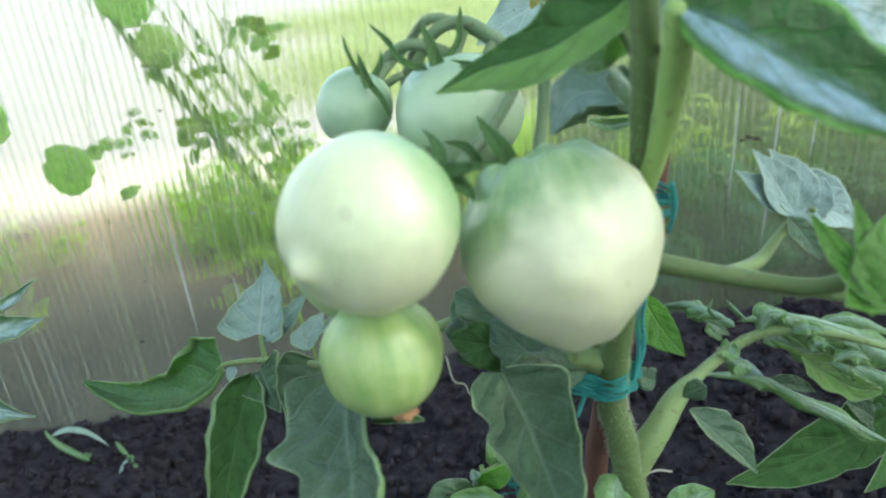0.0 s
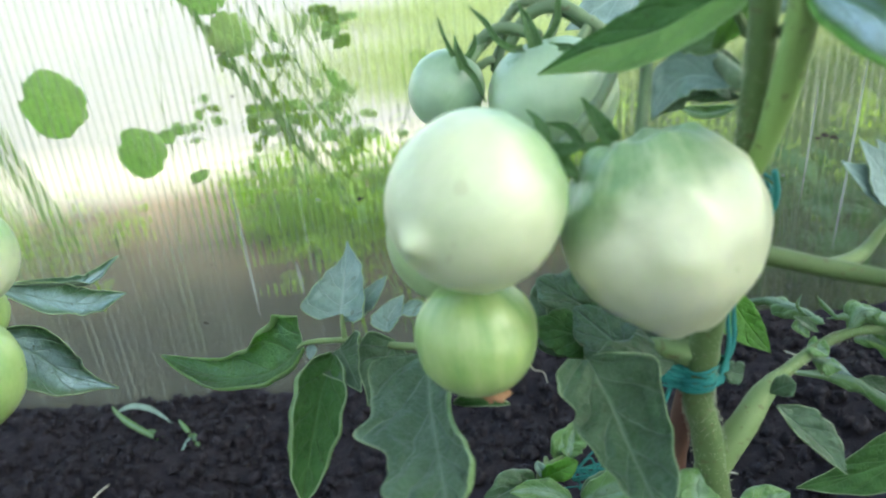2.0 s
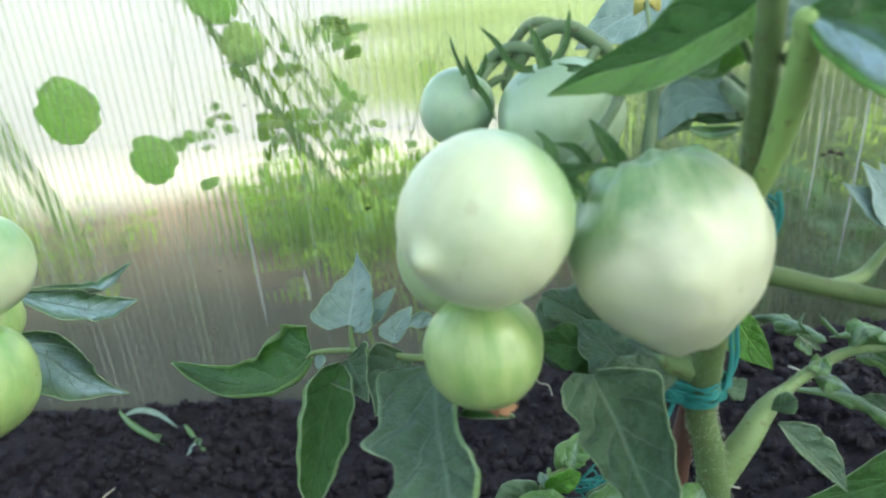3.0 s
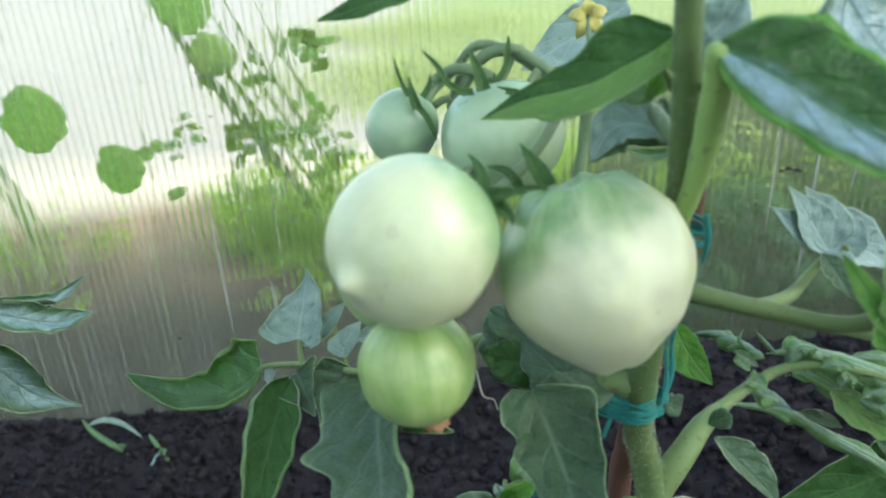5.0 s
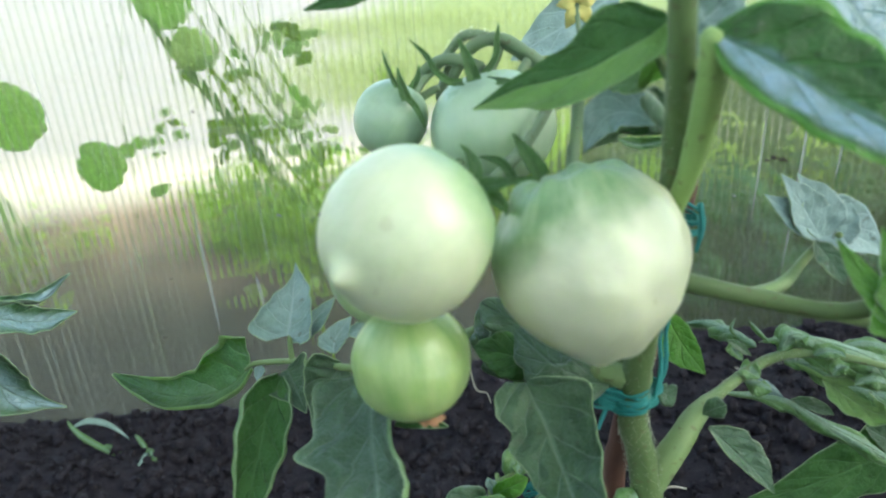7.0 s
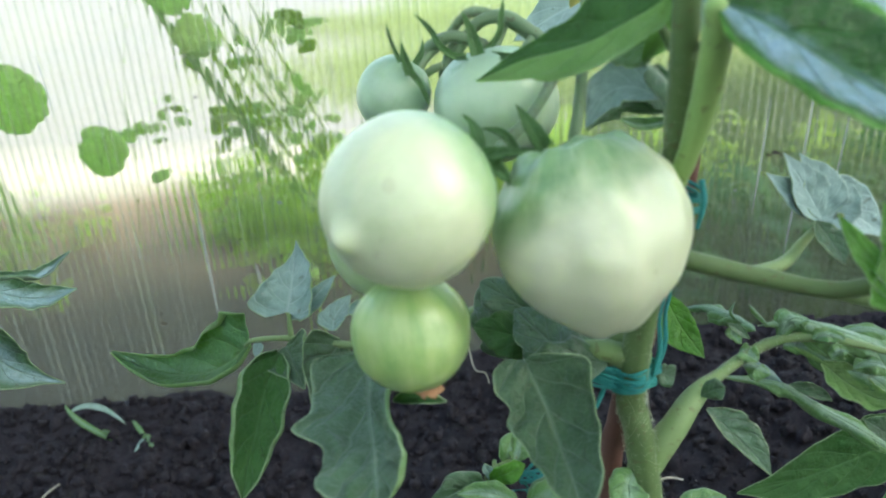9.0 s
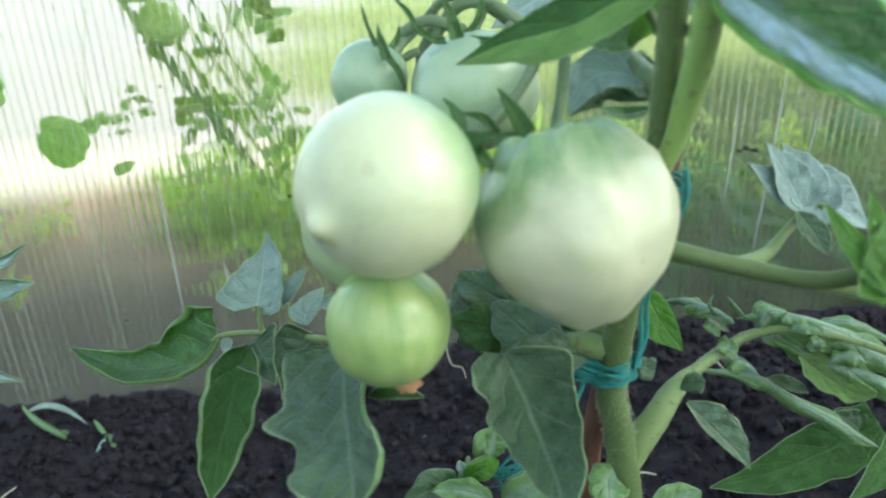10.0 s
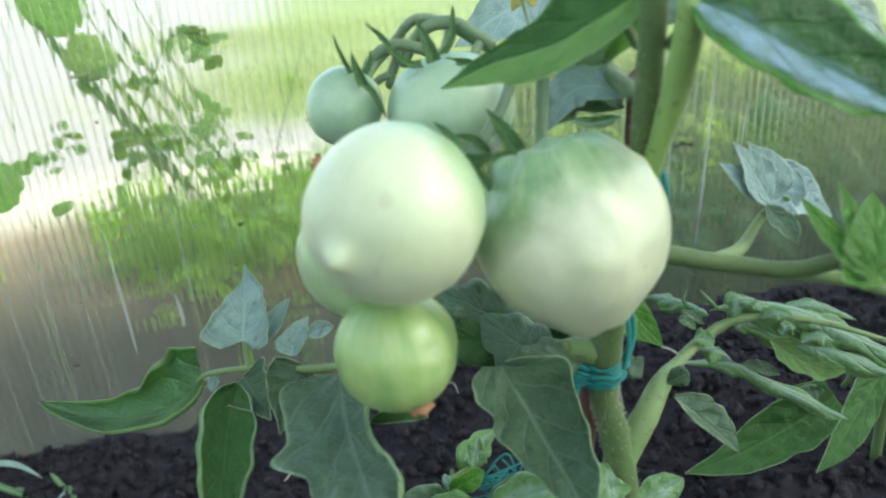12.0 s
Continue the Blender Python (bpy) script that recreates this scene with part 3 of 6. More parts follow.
def blade_data(line, normal, left, right, fold=(12, 12), curl=(8, 8), rim=(0, 0), seed=0, nu=56, nv=10, quilt=0.04, ruffle=0.08, sweep=0.0, heart=0.0):
    """A leaf blade along a bent rib. The half-widths (mm) to both sides follow left and right; each half leaves the rib at
    its fold (degrees), bends on by its curl and turns over by its rim; heart draws the base back past the stalk; the skin bulges between sunken side veins."""
    pts = spline(line, nu)
    nrm = Vector(normal).normalized()
    rng = random.Random(seed)
    ph = [rng.random() * 6.28 for _ in range(8)]
    wl, wr = ([max(p.x, 0.12) * 0.001 for p in spline([(w, 0, 0) for w in ws], nu)] for ws in (left, right))
    steps = [1 - (1 - j / nv) ** 1.35 for j in range(nv + 1)]
    verts, faces, uvs = [], [], []
    for i in range(nu + 1):
        u = i / nu
        d = (pts[min(i + 1, nu)] - pts[max(i - 1, 0)]).normalized()
        side = d.cross(nrm).normalized()
        up = side.cross(d).normalized()
        rows = []
        for k, (sgn, w) in enumerate(((-1, wl[i]), (1, wr[i]))):
            w *= 1 + 0.03 * math.sin(u * 34 + ph[k]) + 0.07 * noise.noise(Vector((u * 9.0, 3.0 * k, seed * 5.1)))
            x = z = 0.0
            half = [(pts[i], u, 0.5)]
            for j in range(1, nv + 1):
                v, vm, dv = steps[j], 0.5 * (steps[j] + steps[j - 1]), steps[j] - steps[j - 1]
                turn = 0.75 + 0.9 * noise.noise(Vector((u * 4.0, 7.0 * k, seed * 2.7)))
                a = radians(fold[k] + curl[k] * vm + rim[k] * turn * max(0.0, (vm - 0.80) / 0.20))
                a += ruffle * vm * (math.sin(u * 11 + ph[2 + k]) + 0.6 * math.sin(u * 25 + ph[4 + k]))
                x += math.cos(a) * dv * w
                z += math.sin(a) * dv * w
                puff = quilt * w * math.sin(math.pi * min(1.0, v * 1.05)) * math.cos(6.283 * (5 * u - 1.7 * v))
                puff += w * (0.10 * noise.noise(Vector((u * 5.0, v * 2.4 * sgn, seed * 3.7))) + 0.035 * noise.noise(Vector((u * 15, v * 7 * sgn, seed * 1.3)))) * min(1.0, 3 * v)
                half.append((pts[i] + side * (sgn * x) + up * (z + puff) + d * ((sweep - heart * (1 - u) ** 3) * v * w), u, 0.5 + 0.5 * sgn * v))
            rows.append(half)
        for p, a, b in rows[0][:0:-1] + rows[1]:
            verts.append(p)
            uvs.append((a, b))
    k = 2 * nv + 1
    for i in range(nu):
        for j in range(2 * nv):
            a = i * k + j
            faces.append((a, a + 1, a + k + 1, a + k))
    return verts, faces, uvs


def blade(name, line, normal, left, right, parent, mats, label="", thick=0.00042, near_half=False, **kw):
    o = Vector(line[0])
    v, f, uv = blade_data([Vector(p) - o for p in line], normal, left, right, **kw)
    ob = part(name, mesh_of(name, v, f, mats, uv), parent, o, label)
    if near_half:   # the left half is coloured with the fourth material, its mesh not turned
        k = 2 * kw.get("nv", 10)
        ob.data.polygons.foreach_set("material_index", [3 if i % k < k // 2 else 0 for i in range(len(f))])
    s = ob.modifiers.new("thickness", "SOLIDIFY")
    s.thickness, s.offset, s.material_offset, s.material_offset_rim = thick, -1, 1, 2
    return ob



FRONT = (0.0, -0.85, 0.53)   # roughly towards the camera, so that blades face the view

# ---- the large structure ----
WALL_Y, RIB_STEP, SHEET = 0.715, 0.0078, 0.005


def soil_height(x, y):
    """The bed is tilted up towards +x to fit the camera's view of its edge, and is lumpy."""
    s = min(max((x + 0.25) / 0.6, 0), 1)
    h = 0.030 + 0.062 * s * s * (3 - 2 * s)
    h -= 0.018 * min(max((0.5 - y) / 0.5, 0), 1)
    p = Vector((x, y, 0))
    h += 0.014 * noise.noise(p * 7) + 0.008 * noise.noise(p * 19 + Vector((3, 1, 0)))
    return h


def soil_bed():
    nx, ny = 430, 270
    xs, ys = np.linspace(-1.3, 1.3, nx + 1), np.linspace(-0.35, WALL_Y - 0.004, ny + 1)
    verts = []
    for y in ys:
        for x in xs:
            p = Vector((x, y, 0))
            z = soil_height(x, y)
            d = noise.voronoi(p * 62)[0]
            z += 0.010 * max(0.0, 0.55 - d[0]) + 0.0045 * noise.noise(p * 130) + 0.0022 * noise.noise(p * 310)
            verts.append((x, y, z))
    faces = [(j * (nx + 1) + i, j * (nx + 1) + i + 1, (j + 1) * (nx + 1) + i + 1, (j + 1) * (nx + 1) + i) for j in range(ny) for i in range(nx)]
    ob = place(new("soil_bed", mesh_of("soil_bed", verts, faces, [SOIL])), Matrix())
    return tagged(ob, "black crumbly garden soil in a greenhouse bed", "soil", kind="structure")


def soil_crumbs():
    rng = random.Random(5)
    bm = bmesh.new()
    bmesh.ops.create_icosphere(bm, subdivisions=2, radius=1)
    base = np.array([v.co[:] for v in bm.verts])
    tri = np.array([[v.index for v in f.verts] for f in bm.faces])
    bm.free()
    verts, faces, off = [], [], 0
    shapes = []
    for k in range(14):
        s = np.array([1 + 0.75 * noise.noise(Vector(v) * 1.5 + Vector((k * 9, 0, 0))) + 0.55 * noise.noise(Vector(v) * 3.1 + Vector((0, k * 5, 0))) for v in base])
        shapes.append(base * s[:, None])
    for i in range(12000):
        x, y = rng.uniform(-0.75, 0.85), rng.uniform(0.22, WALL_Y - 0.012)
        r = 0.0016 + 0.0050 * rng.random() ** 3.2
        a = Euler((rng.random() * 6, rng.random() * 6, rng.random() * 6)).to_matrix()
        v = (shapes[i % 14] * (r, r * rng.uniform(0.7, 1.1), r * rng.uniform(0.55, 0.9))) @ np.array(a).T
        v += (x, y, soil_height(x, y) + 0.0035 + r * 0.25)
        verts.append(v)
        faces.append(tri + off)
        off += len(base)
    me = mesh_of("soil_crumbs", np.concatenate(verts).tolist(), np.concatenate(faces).tolist(), [SOIL])
    return tagged(place(new("soil_crumbs", me), Matrix()), "loose black crumbs and clods of soil lying on the bed", "soil crumbs", kind="stuff")


def box_data(x0, x1, y0, y1, z0, z1):
    v = [(x, y, z) for z in (z0, z1) for y in (y0, y1) for x in (x0, x1)]
    f = [(0, 2, 3, 1), (4, 5, 7, 6), (0, 1, 5, 4), (2, 6, 7, 3), (0, 4, 6, 2), (1, 3, 7, 5)]
    return v, f


def flat_ground():
    xs = [-400, -60, -12] + list(np.linspace(-5, 5, 61)) + [12, 60, 400]
    ys = [-400, -60, -8, -3] + list(np.linspace(-0.5, 8, 61)) + [14, 60, 400]
    verts = []
    for y in ys:
        for x in xs:
            near = abs(x) < 5.1 and 0.75 < y < 8.1
            verts.append((x, y, -0.02 + (0.05 * noise.noise(Vector((x, y, 0)) * 1.3) + 0.012 * noise.noise(Vector((x, y, 0)) * 6)) * (0.6 if near else 0)))
    n = len(xs)
    faces = [(j * n + i, j * n + i + 1, (j + 1) * n + i + 1, (j + 1) * n + i) for j in range(len(ys) - 1) for i in range(n - 1)]
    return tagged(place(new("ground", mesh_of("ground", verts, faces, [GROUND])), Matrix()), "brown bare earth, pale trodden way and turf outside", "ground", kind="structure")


def polycarbonate_wall():
    """The greenhouse side: a twin-walled sheet, its two skins and the upright webs between them."""
    root = thing("wall_north", (0, WALL_Y, 0), "clear twin-wall polycarbonate greenhouse side, dusty and scratched", "greenhouse wall", kind="structure")
    inner = part("inner_skin", mesh_of("inner_skin", *box_data(-3.2, 1.6, 0, 0.0006, -0.05, 1.1), [PANE], smooth=False), root, (0, WALL_Y, 0))
    xs = np.concatenate([np.linspace(-3.2, -0.95, 60)[:-1], np.arange(-0.95, 1.05, RIB_STEP / 8), np.linspace(1.05, 1.6, 20)])
    zs = np.linspace(-0.05, 1.1, 46)
    verts, faces = [], []
    for z in zs:
        for x in xs:
            amp = 0.00085 * (0.55 + 0.9 * noise.noise(Vector((x * 40, z * 1.5, 2))) + 0.5)
            verts.append((x, SHEET + amp * math.cos(2 * math.pi * x / RIB_STEP + 1.3 * noise.noise(Vector((x * 30, z * 5, 7)))) + 0.00016 * noise.noise(Vector((x * 260, z * 40, 0))), z))
    n = len(xs)
    faces = [(j * n + i, j * n + i + 1, (j + 1) * n + i + 1, (j + 1) * n + i) for j in range(len(zs) - 1) for i in range(n - 1)]
    outer = part("outer_skin", mesh_of("outer_skin", verts, faces, [SKIN]), root, (0, WALL_Y, 0))
    webs_v, webs_f = [], []
    web = mesh_of("web", *box_data(-0.00055, 0.00055, 0.0008, SHEET - 0.0010, -0.05, 1.1), [WEB], smooth=False)
    made = [inner, outer]
    for k in range(-410, 205):
        x = (k + 0.5) * RIB_STEP
        if -0.72 < x < 0.92:
            made.append(part("web", web, root, (x, WALL_Y, 0)))
        else:
            v, f = box_data(x - 0.00055, x + 0.00055, 0.0008, SHEET - 0.0010, -0.05, 1.1)
            webs_f += [tuple(i + len(webs_v) for i in q) for q in f]
            webs_v += v
    rest = part("far_webs", mesh_of("far_webs", webs_v, webs_f, [WEB], smooth=False), root, (0, WALL_Y, 0))
    tagged(rest, kind="stuff")
    for x0, z0, x1, z1, w in ((-0.1905, 0.262, -0.1885, 0.118, 0.0013), (-0.143, 0.180, -0.1405, 0.142, 0.0016), (0.372, 0.345, 0.364, 0.150, 0.0012), (0.333, 0.320, 0.329, 0.205, 0.0009), (0.405, 0.300, 0.402, 0.240, 0.0010), (-0.302, 0.395, -0.299, 0.330, 0.0008)):
        v, f, uv = leaf_data((x0, 0, z0), ((x0 + x1) / 2 + 0.0006, 0, (z0 + z1) / 2), (x1, 0, z1), w * 2, (0, -1, 0), broad=0.5, fold=0, curl=0, wave=0, pucker=0, nu=24, nv=2, seed=int(w * 1e4))
        made.append(part("scratch", mesh_of("scratch", v, f, [SCRATCH], uv), root, (0, WALL_Y - 0.0012, 0), "whitish scratch worn into the sheet"))
    rs = random.Random(3)
    specks = [(-0.244, 0.119, 0.0035), (-0.2445, 0.1295, 0.0018), (-0.072, 0.238, 0.0035), (0.344, 0.266, 0.004), (0.352, 0.262, 0.004), (0.338, 0.264, 0.003), (-0.111, 0.240, 0.003)]
    specks += [(rs.uniform(-0.45, 0.5), rs.uniform(0.08, 0.42), rs.uniform(0.0008, 0.0018)) for _ in range(46)]
    for k, (x, z, w) in enumerate(specks):
        v, f, uv = leaf_data((x - w, 0, z), (x, -0.0005, z + w * rs.uniform(-0.5, 0.5)), (x + w, 0, z + w * rs.uniform(-0.8, 0.8)), w * 1.3, (0, -1, 0), lobes=3, depth=0.6, nu=8, nv=2, seed=k)
        made.append(part("dirt_speck", mesh_of("dirt_speck", v, f, [SCRATCH if k == 6 or k % 3 == 0 and k > 6 else SPECK], uv), root, (0, WALL_Y - 0.0015, 0)))
    for ob in made + [rest]:
        ob.visible_shadow = False
    return root


def greenhouse_shell():
    """The arched roof, the far side and both ends, all of milky sheet."""
    half, spring, top = 1.5, 1.1, 2.4
    mid = WALL_Y + SHEET / 2 - half
    prof = [(mid + half, spring)]
    for i in range(1, 33):
        a = math.pi * i / 32
        prof.append((mid + half * math.cos(a), spring + (top - spring) * math.sin(a)))
    far_y = mid - half
    v, f = box_data(-3.2, 1.6, far_y - 0.006, far_y, 0.45, spring)
    tagged(place(new("wall_south", mesh_of("wall_south", v, f, [END], smooth=False)), Matrix()), "milky polycarbonate far side of the greenhouse", "greenhouse wall", kind="structure")
    # boards out of view, added to cut the light from the far side
    v, f = box_data(-3.2, 1.6, far_y - 0.03, far_y, -0.05, 0.448)
    tagged(place(new("trim", mesh_of("trim", v, f, [BOARDS], smooth=False)), Matrix()), "unseen boards added along the foot of the far side", "boards", kind="structure")
    verts, faces = [], []
    for t in (0, 0.006):
        for x in (-3.2, 1.606):
            for k, (y, z) in enumerate(prof):
                d = Vector((y - mid, z - 0.6)).normalized() * t
                verts.append((x, y + d.x, z + d.y))
    n = len(prof)
    for s in (0, 2 * n):
        for k in range(n - 1):
            faces.append((s + k, s + k + 1, s + n + k + 1, s + n + k))
    roof = place(new("ceiling", mesh_of("ceiling", verts, faces, [ROOF])), Matrix())
    tagged(roof, "milky arched polycarbonate greenhouse roof", "roof", kind="structure")
    for name, x in (("wall_east", 1.6), ("wall_west", -3.2)):
        ends = []
        for dx in (0, 0.006):
            ends += [(x + dx, y, z) for y, z in prof] + [(x + dx, far_y, -0.05), (x + dx, mid + half, -0.05)]
        m = n + 2
        ob = place(new(name, mesh_of(name, ends, [tuple(range(m)), tuple(range(m, 2 * m))], [END], smooth=False)), Matrix())
        tagged(ob, "milky polycarbonate end of the greenhouse", "greenhouse wall", kind="structure")


flat_ground()
soil_bed()
soil_crumbs()
polycarbonate_wall()
greenhouse_shell()

# ---- fruit ----


def tomato_data(r, tall, ribs, rib_depth, tip, dimple, flat_tip=0.0, seed=0, squash=1.0, taper=0.0, knob=0.0, lumps=0.0, furrows=(), crown=0.0):
    """A tomato: lobed round the axis, a dimple at the stalk (+z) and a small or blunt tip at the blossom end (-z)."""
    nu, nv = 96, 64
    verts, faces, uvs = [], [], []
    for j in range(nv + 1):
        th = math.pi * j / nv
        for i in range(nu):
            ph = 2 * math.pi * i / nu
            s, c = max(0.0, math.sin(th)), math.cos(th)
            rr = r * (1 + rib_depth * math.cos(ribs * ph + seed) * s ** 1.5 * (0.35 + 0.65 * (c > 0) * c + 0.35 * (c < 0) * -c))
            rr *= 1 + 0.035 * noise.noise(Vector((s * math.cos(ph), s * math.sin(ph), c)) * 1.6 + Vector((seed, 0, 0)))
            rr *= 1 + 0.012 * noise.noise(Vector((s * math.cos(ph), s * math.sin(ph), c)) * 4.6 + Vector((0, 0, seed * 3)))
            if c < 0:
                rr *= 1 - taper * c * c
            z = c * r * tall
            z -= dimple * r * math.exp(-(th / 0.33) ** 2)
            rr *= 1 + lumps * max(0.0, c - 0.25) * noise.noise(Vector((s * math.cos(ph), s * math.sin(ph), c)) * 4.5 + Vector((0, seed, 0)))
            z -= knob * r * math.exp(-((math.pi - th) / 0.50) ** 4) * (1 + 0.35 * math.cos(3 * ph))
            z -= tip * r * math.exp(-((math.pi - th) / 0.16) ** 2)
            if flat_tip:
                z = max(z, -r * tall * (1 - flat_tip) - 0.03 * r * c * c) if c < 0 else z
            for at, deep, wide in furrows:   # shallow creases from the shoulder downwards
                off = (math.degrees(ph) - at + 180) % 360 - 180
                rr *= 1 - deep * math.exp(-(off / wide) ** 2) * (0.35 + 0.65 * max(0.0, c)) * min(1.0, 2.5 * s)
            if crown:   # a knobbly lip round the stalk's hollow
                z += crown * r * math.exp(-((th - 0.50) / 0.17) ** 2) * (0.4 + 0.9 * noise.noise(Vector((2.6 * math.cos(ph), 2.6 * math.sin(ph), seed))))
                rr *= 1 + 0.02 * noise.noise(Vector((s * math.cos(ph), s * math.sin(ph), c)) * 3.0 + Vector((seed * 2, 0, 0)))
            verts.append((rr * s * math.cos(ph), rr * s * math.sin(ph) * squash, z))
            uvs.append((i / nu, j / nv))
    for j in range(nv):
        for i in range(nu):
            a, b = j * nu + i, j * nu + (i + 1) % nu
            faces.append((a, a + nu, b + nu, b))
    return verts, faces, uvs


def axis_turn(axis, spin=0):
    return Vector(axis).to_track_quat("Z", "Y").to_matrix().to_4x4() @ Matrix.Rotation(radians(spin), 4, "Z")


def tomato(plant, at, r, axis, mat, label, tall=1.0, ribs=5, rib_depth=0.02, tip=0.0, dimple=0.14, flat_tip=0.0, seed=0, squash=1.0, spin=0, taper=0.0, knob=0.0, lumps=0.0, furrows=(), crown=0.0):
    v, f, uv = tomato_data(r, tall, ribs, rib_depth, tip, dimple, flat_tip, seed, squash, taper, knob, lumps, furrows, crown)
    return part("tomato", mesh_of("tomato", v, f, [mat], uv), plant, at, label, axis_turn(axis, spin))


def sepal(fruit, root, tip, width=0.006, seed=0, bend=(0, 0, 0.004)):
    r, t = Vector(root), Vector(tip)
    mid = (r + t) * 0.5 + Vector(bend)
    return leaf("sepal", r, mid, t, width, FRONT, fruit, [SEPAL], broad=0.22, fold=0.35, curl=0.0, wave=0.04, seed=seed, nu=16, nv=3, round_=1.35, pucker=0.0, thick=0.0007)


# ---- the main plant ----
plant = thing("tomato_plant", (0.146, 0.336, 0.07), "tall green tomato plant bearing unripe fruit, tied to a stake", "tomato plant")
stalk("stem", [(0.146, 0.336, 0.06), (0.1341, 0.3287, 0.1852), (0.1289, 0.3193, 0.2317), (0.1232, 0.3201, 0.2694), (0.1192, 0.3222, 0.2915), (0.1220, 0.3178, 0.3409), (0.1246, 0.3076, 0.3834), (0.1229, 0.3003, 0.4113), (0.1198, 0.2908, 0.4378), (0.117, 0.2838, 0.4662), (0.113, 0.275, 0.56), (0.11, 0.29, 0.75)],
      [0.0080, 0.0074, 0.0068, 0.0062, 0.0060, 0.0056, 0.0048, 0.0044, 0.0042, 0.0041, 0.004, 0.0035], STEM, plant, n=90, segs=18, rough=0.05, label="thick hairy green main stem")
shoot = stalk("side_shoot", [(0.1253, 0.3215, 0.2472), (0.1395, 0.326, 0.2681), (0.1515, 0.3365, 0.2768), (0.1654, 0.349, 0.278), (0.1871, 0.3586, 0.286), (0.204, 0.3552, 0.2926), (0.2301, 0.3426, 0.2929), (0.2598, 0.3243, 0.286)],
              [0.0066, 0.0061, 0.0047, 0.0027, 0.0024, 0.0022, 0.0015, 0.0011], PALE_STEM, plant, n=40, segs=12, label="pale green side shoot forking from the stem")
hairs(plant, [(0.1341, 0.3287, 0.1852), (0.1289, 0.3193, 0.2317), (0.1232, 0.3201, 0.2694), (0.1192, 0.3222, 0.2915), (0.1220, 0.3178, 0.3409), (0.1246, 0.3076, 0.3834), (0.1229, 0.3003, 0.4113), (0.1198, 0.2908, 0.4378)], [0.0082, 0.0076, 0.0070, 0.0064, 0.0056, 0.0048, 0.0044, 0.0042], 2600, 0.0013, DOWN, 1)
hairs(plant, [(0.1253, 0.3215, 0.2472), (0.1395, 0.326, 0.2681), (0.1515, 0.3365, 0.2768), (0.1654, 0.349, 0.278), (0.1871, 0.3586, 0.286), (0.204, 0.3552, 0.2926)], [0.0062, 0.0050, 0.0036, 0.0029, 0.0026, 0.0022], 1200, 0.0012, DOWN, 2)

top_stalk = stalk("leaf_stalk", [(0.1233, 0.3019, 0.3861), (0.1258, 0.2959, 0.4008), (0.1265, 0.2876, 0.4208), (0.1247, 0.2775, 0.440), (0.1222, 0.2745, 0.4488)], [0.0032, 0.0036, 0.0044, 0.0044, 0.0030], PETIOLE, plant, n=24, segs=12, label="pale thick leaf stalk lying against the stem")
branch = stalk("leaf_stalk", [(0.1239, 0.3159, 0.3569), (0.1385, 0.3116, 0.3535), (0.1638, 0.3073, 0.3476), (0.1811, 0.2983, 0.3469), (0.1915, 0.2887, 0.3534), (0.2061, 0.272, 0.3663), (0.225, 0.255, 0.375)], [0.0042, 0.0038, 0.0035, 0.0033, 0.003, 0.0025, 0.002], STEM, plant, n=34, segs=12, label="long leaf stalk branching off the stem")
stalk("side_stalk", [(0.180, 0.2985, 0.3465), (0.1946, 0.2912, 0.345), (0.2094, 0.284, 0.3417), (0.2237, 0.2755, 0.3375)], [0.0026, 0.0026, 0.0024, 0.002], PALE_STEM, branch, n=16)
grey_stalk = stalk("side_stalk", [(0.1560, 0.3090, 0.3490), (0.1735, 0.3205, 0.3472), (0.185, 0.329, 0.3532), (0.1931, 0.3309, 0.3605), (0.196, 0.327, 0.363)], [0.0032, 0.0026, 0.0018, 0.0015, 0.0012], PALE_STEM, branch, n=20)
rachis = stalk("leaf_stalk", [(0.1205, 0.3270, 0.3120), (0.0860, 0.3700, 0.3100), (0.0450, 0.3740, 0.2990), (0.0109, 0.351, 0.3015), (-0.0162, 0.3592, 0.2998), (-0.03, 0.3664, 0.2976), (-0.0473, 0.3697, 0.2955), (-0.0531, 0.3708, 0.2917)], [0.0050, 0.0038, 0.0026, 0.0019, 0.0016, 0.0014, 0.0012, 0.0009], PALE_STEM, plant, n=36, segs=10, label="long stalk of a lobed leaf")

stalk("leaf_stalk", [(0.1230, 0.3230, 0.3070), (0.1080, 0.3250, 0.3085), (0.0950, 0.3350, 0.3040), (0.0860, 0.3480, 0.3060)], [0.0058, 0.0052, 0.0046, 0.0030], PALE_STEM, plant, n=20, segs=12, rough=0.14, seed=12, label="thick knuckled base of a leaf stalk")
# leaflets of the long lobed leaf
blade("leaflet", [(-0.0510, 0.3710, 0.2930), (-0.0630, 0.3750, 0.2810), (-0.0800, 0.3830, 0.2700), (-0.1040, 0.3960, 0.2620), (-0.1280, 0.4110, 0.2600), (-0.1460, 0.4240, 0.2600)], (0.0, -0.78, 0.62), [4.3, 12.7, 12.0, 10.6, 10.4, 8.9, 4.6, 0.7], [14.1, 24.4, 24.0, 18.3, 14.1, 8.9, 4.6, 0.7], rachis, THIN, fold=(20, -6), curl=(55, 58), rim=(210, 270), seed=11, heart=0.9, quilt=0.035, label="boat-shaped leaflet with pale rolled rims")
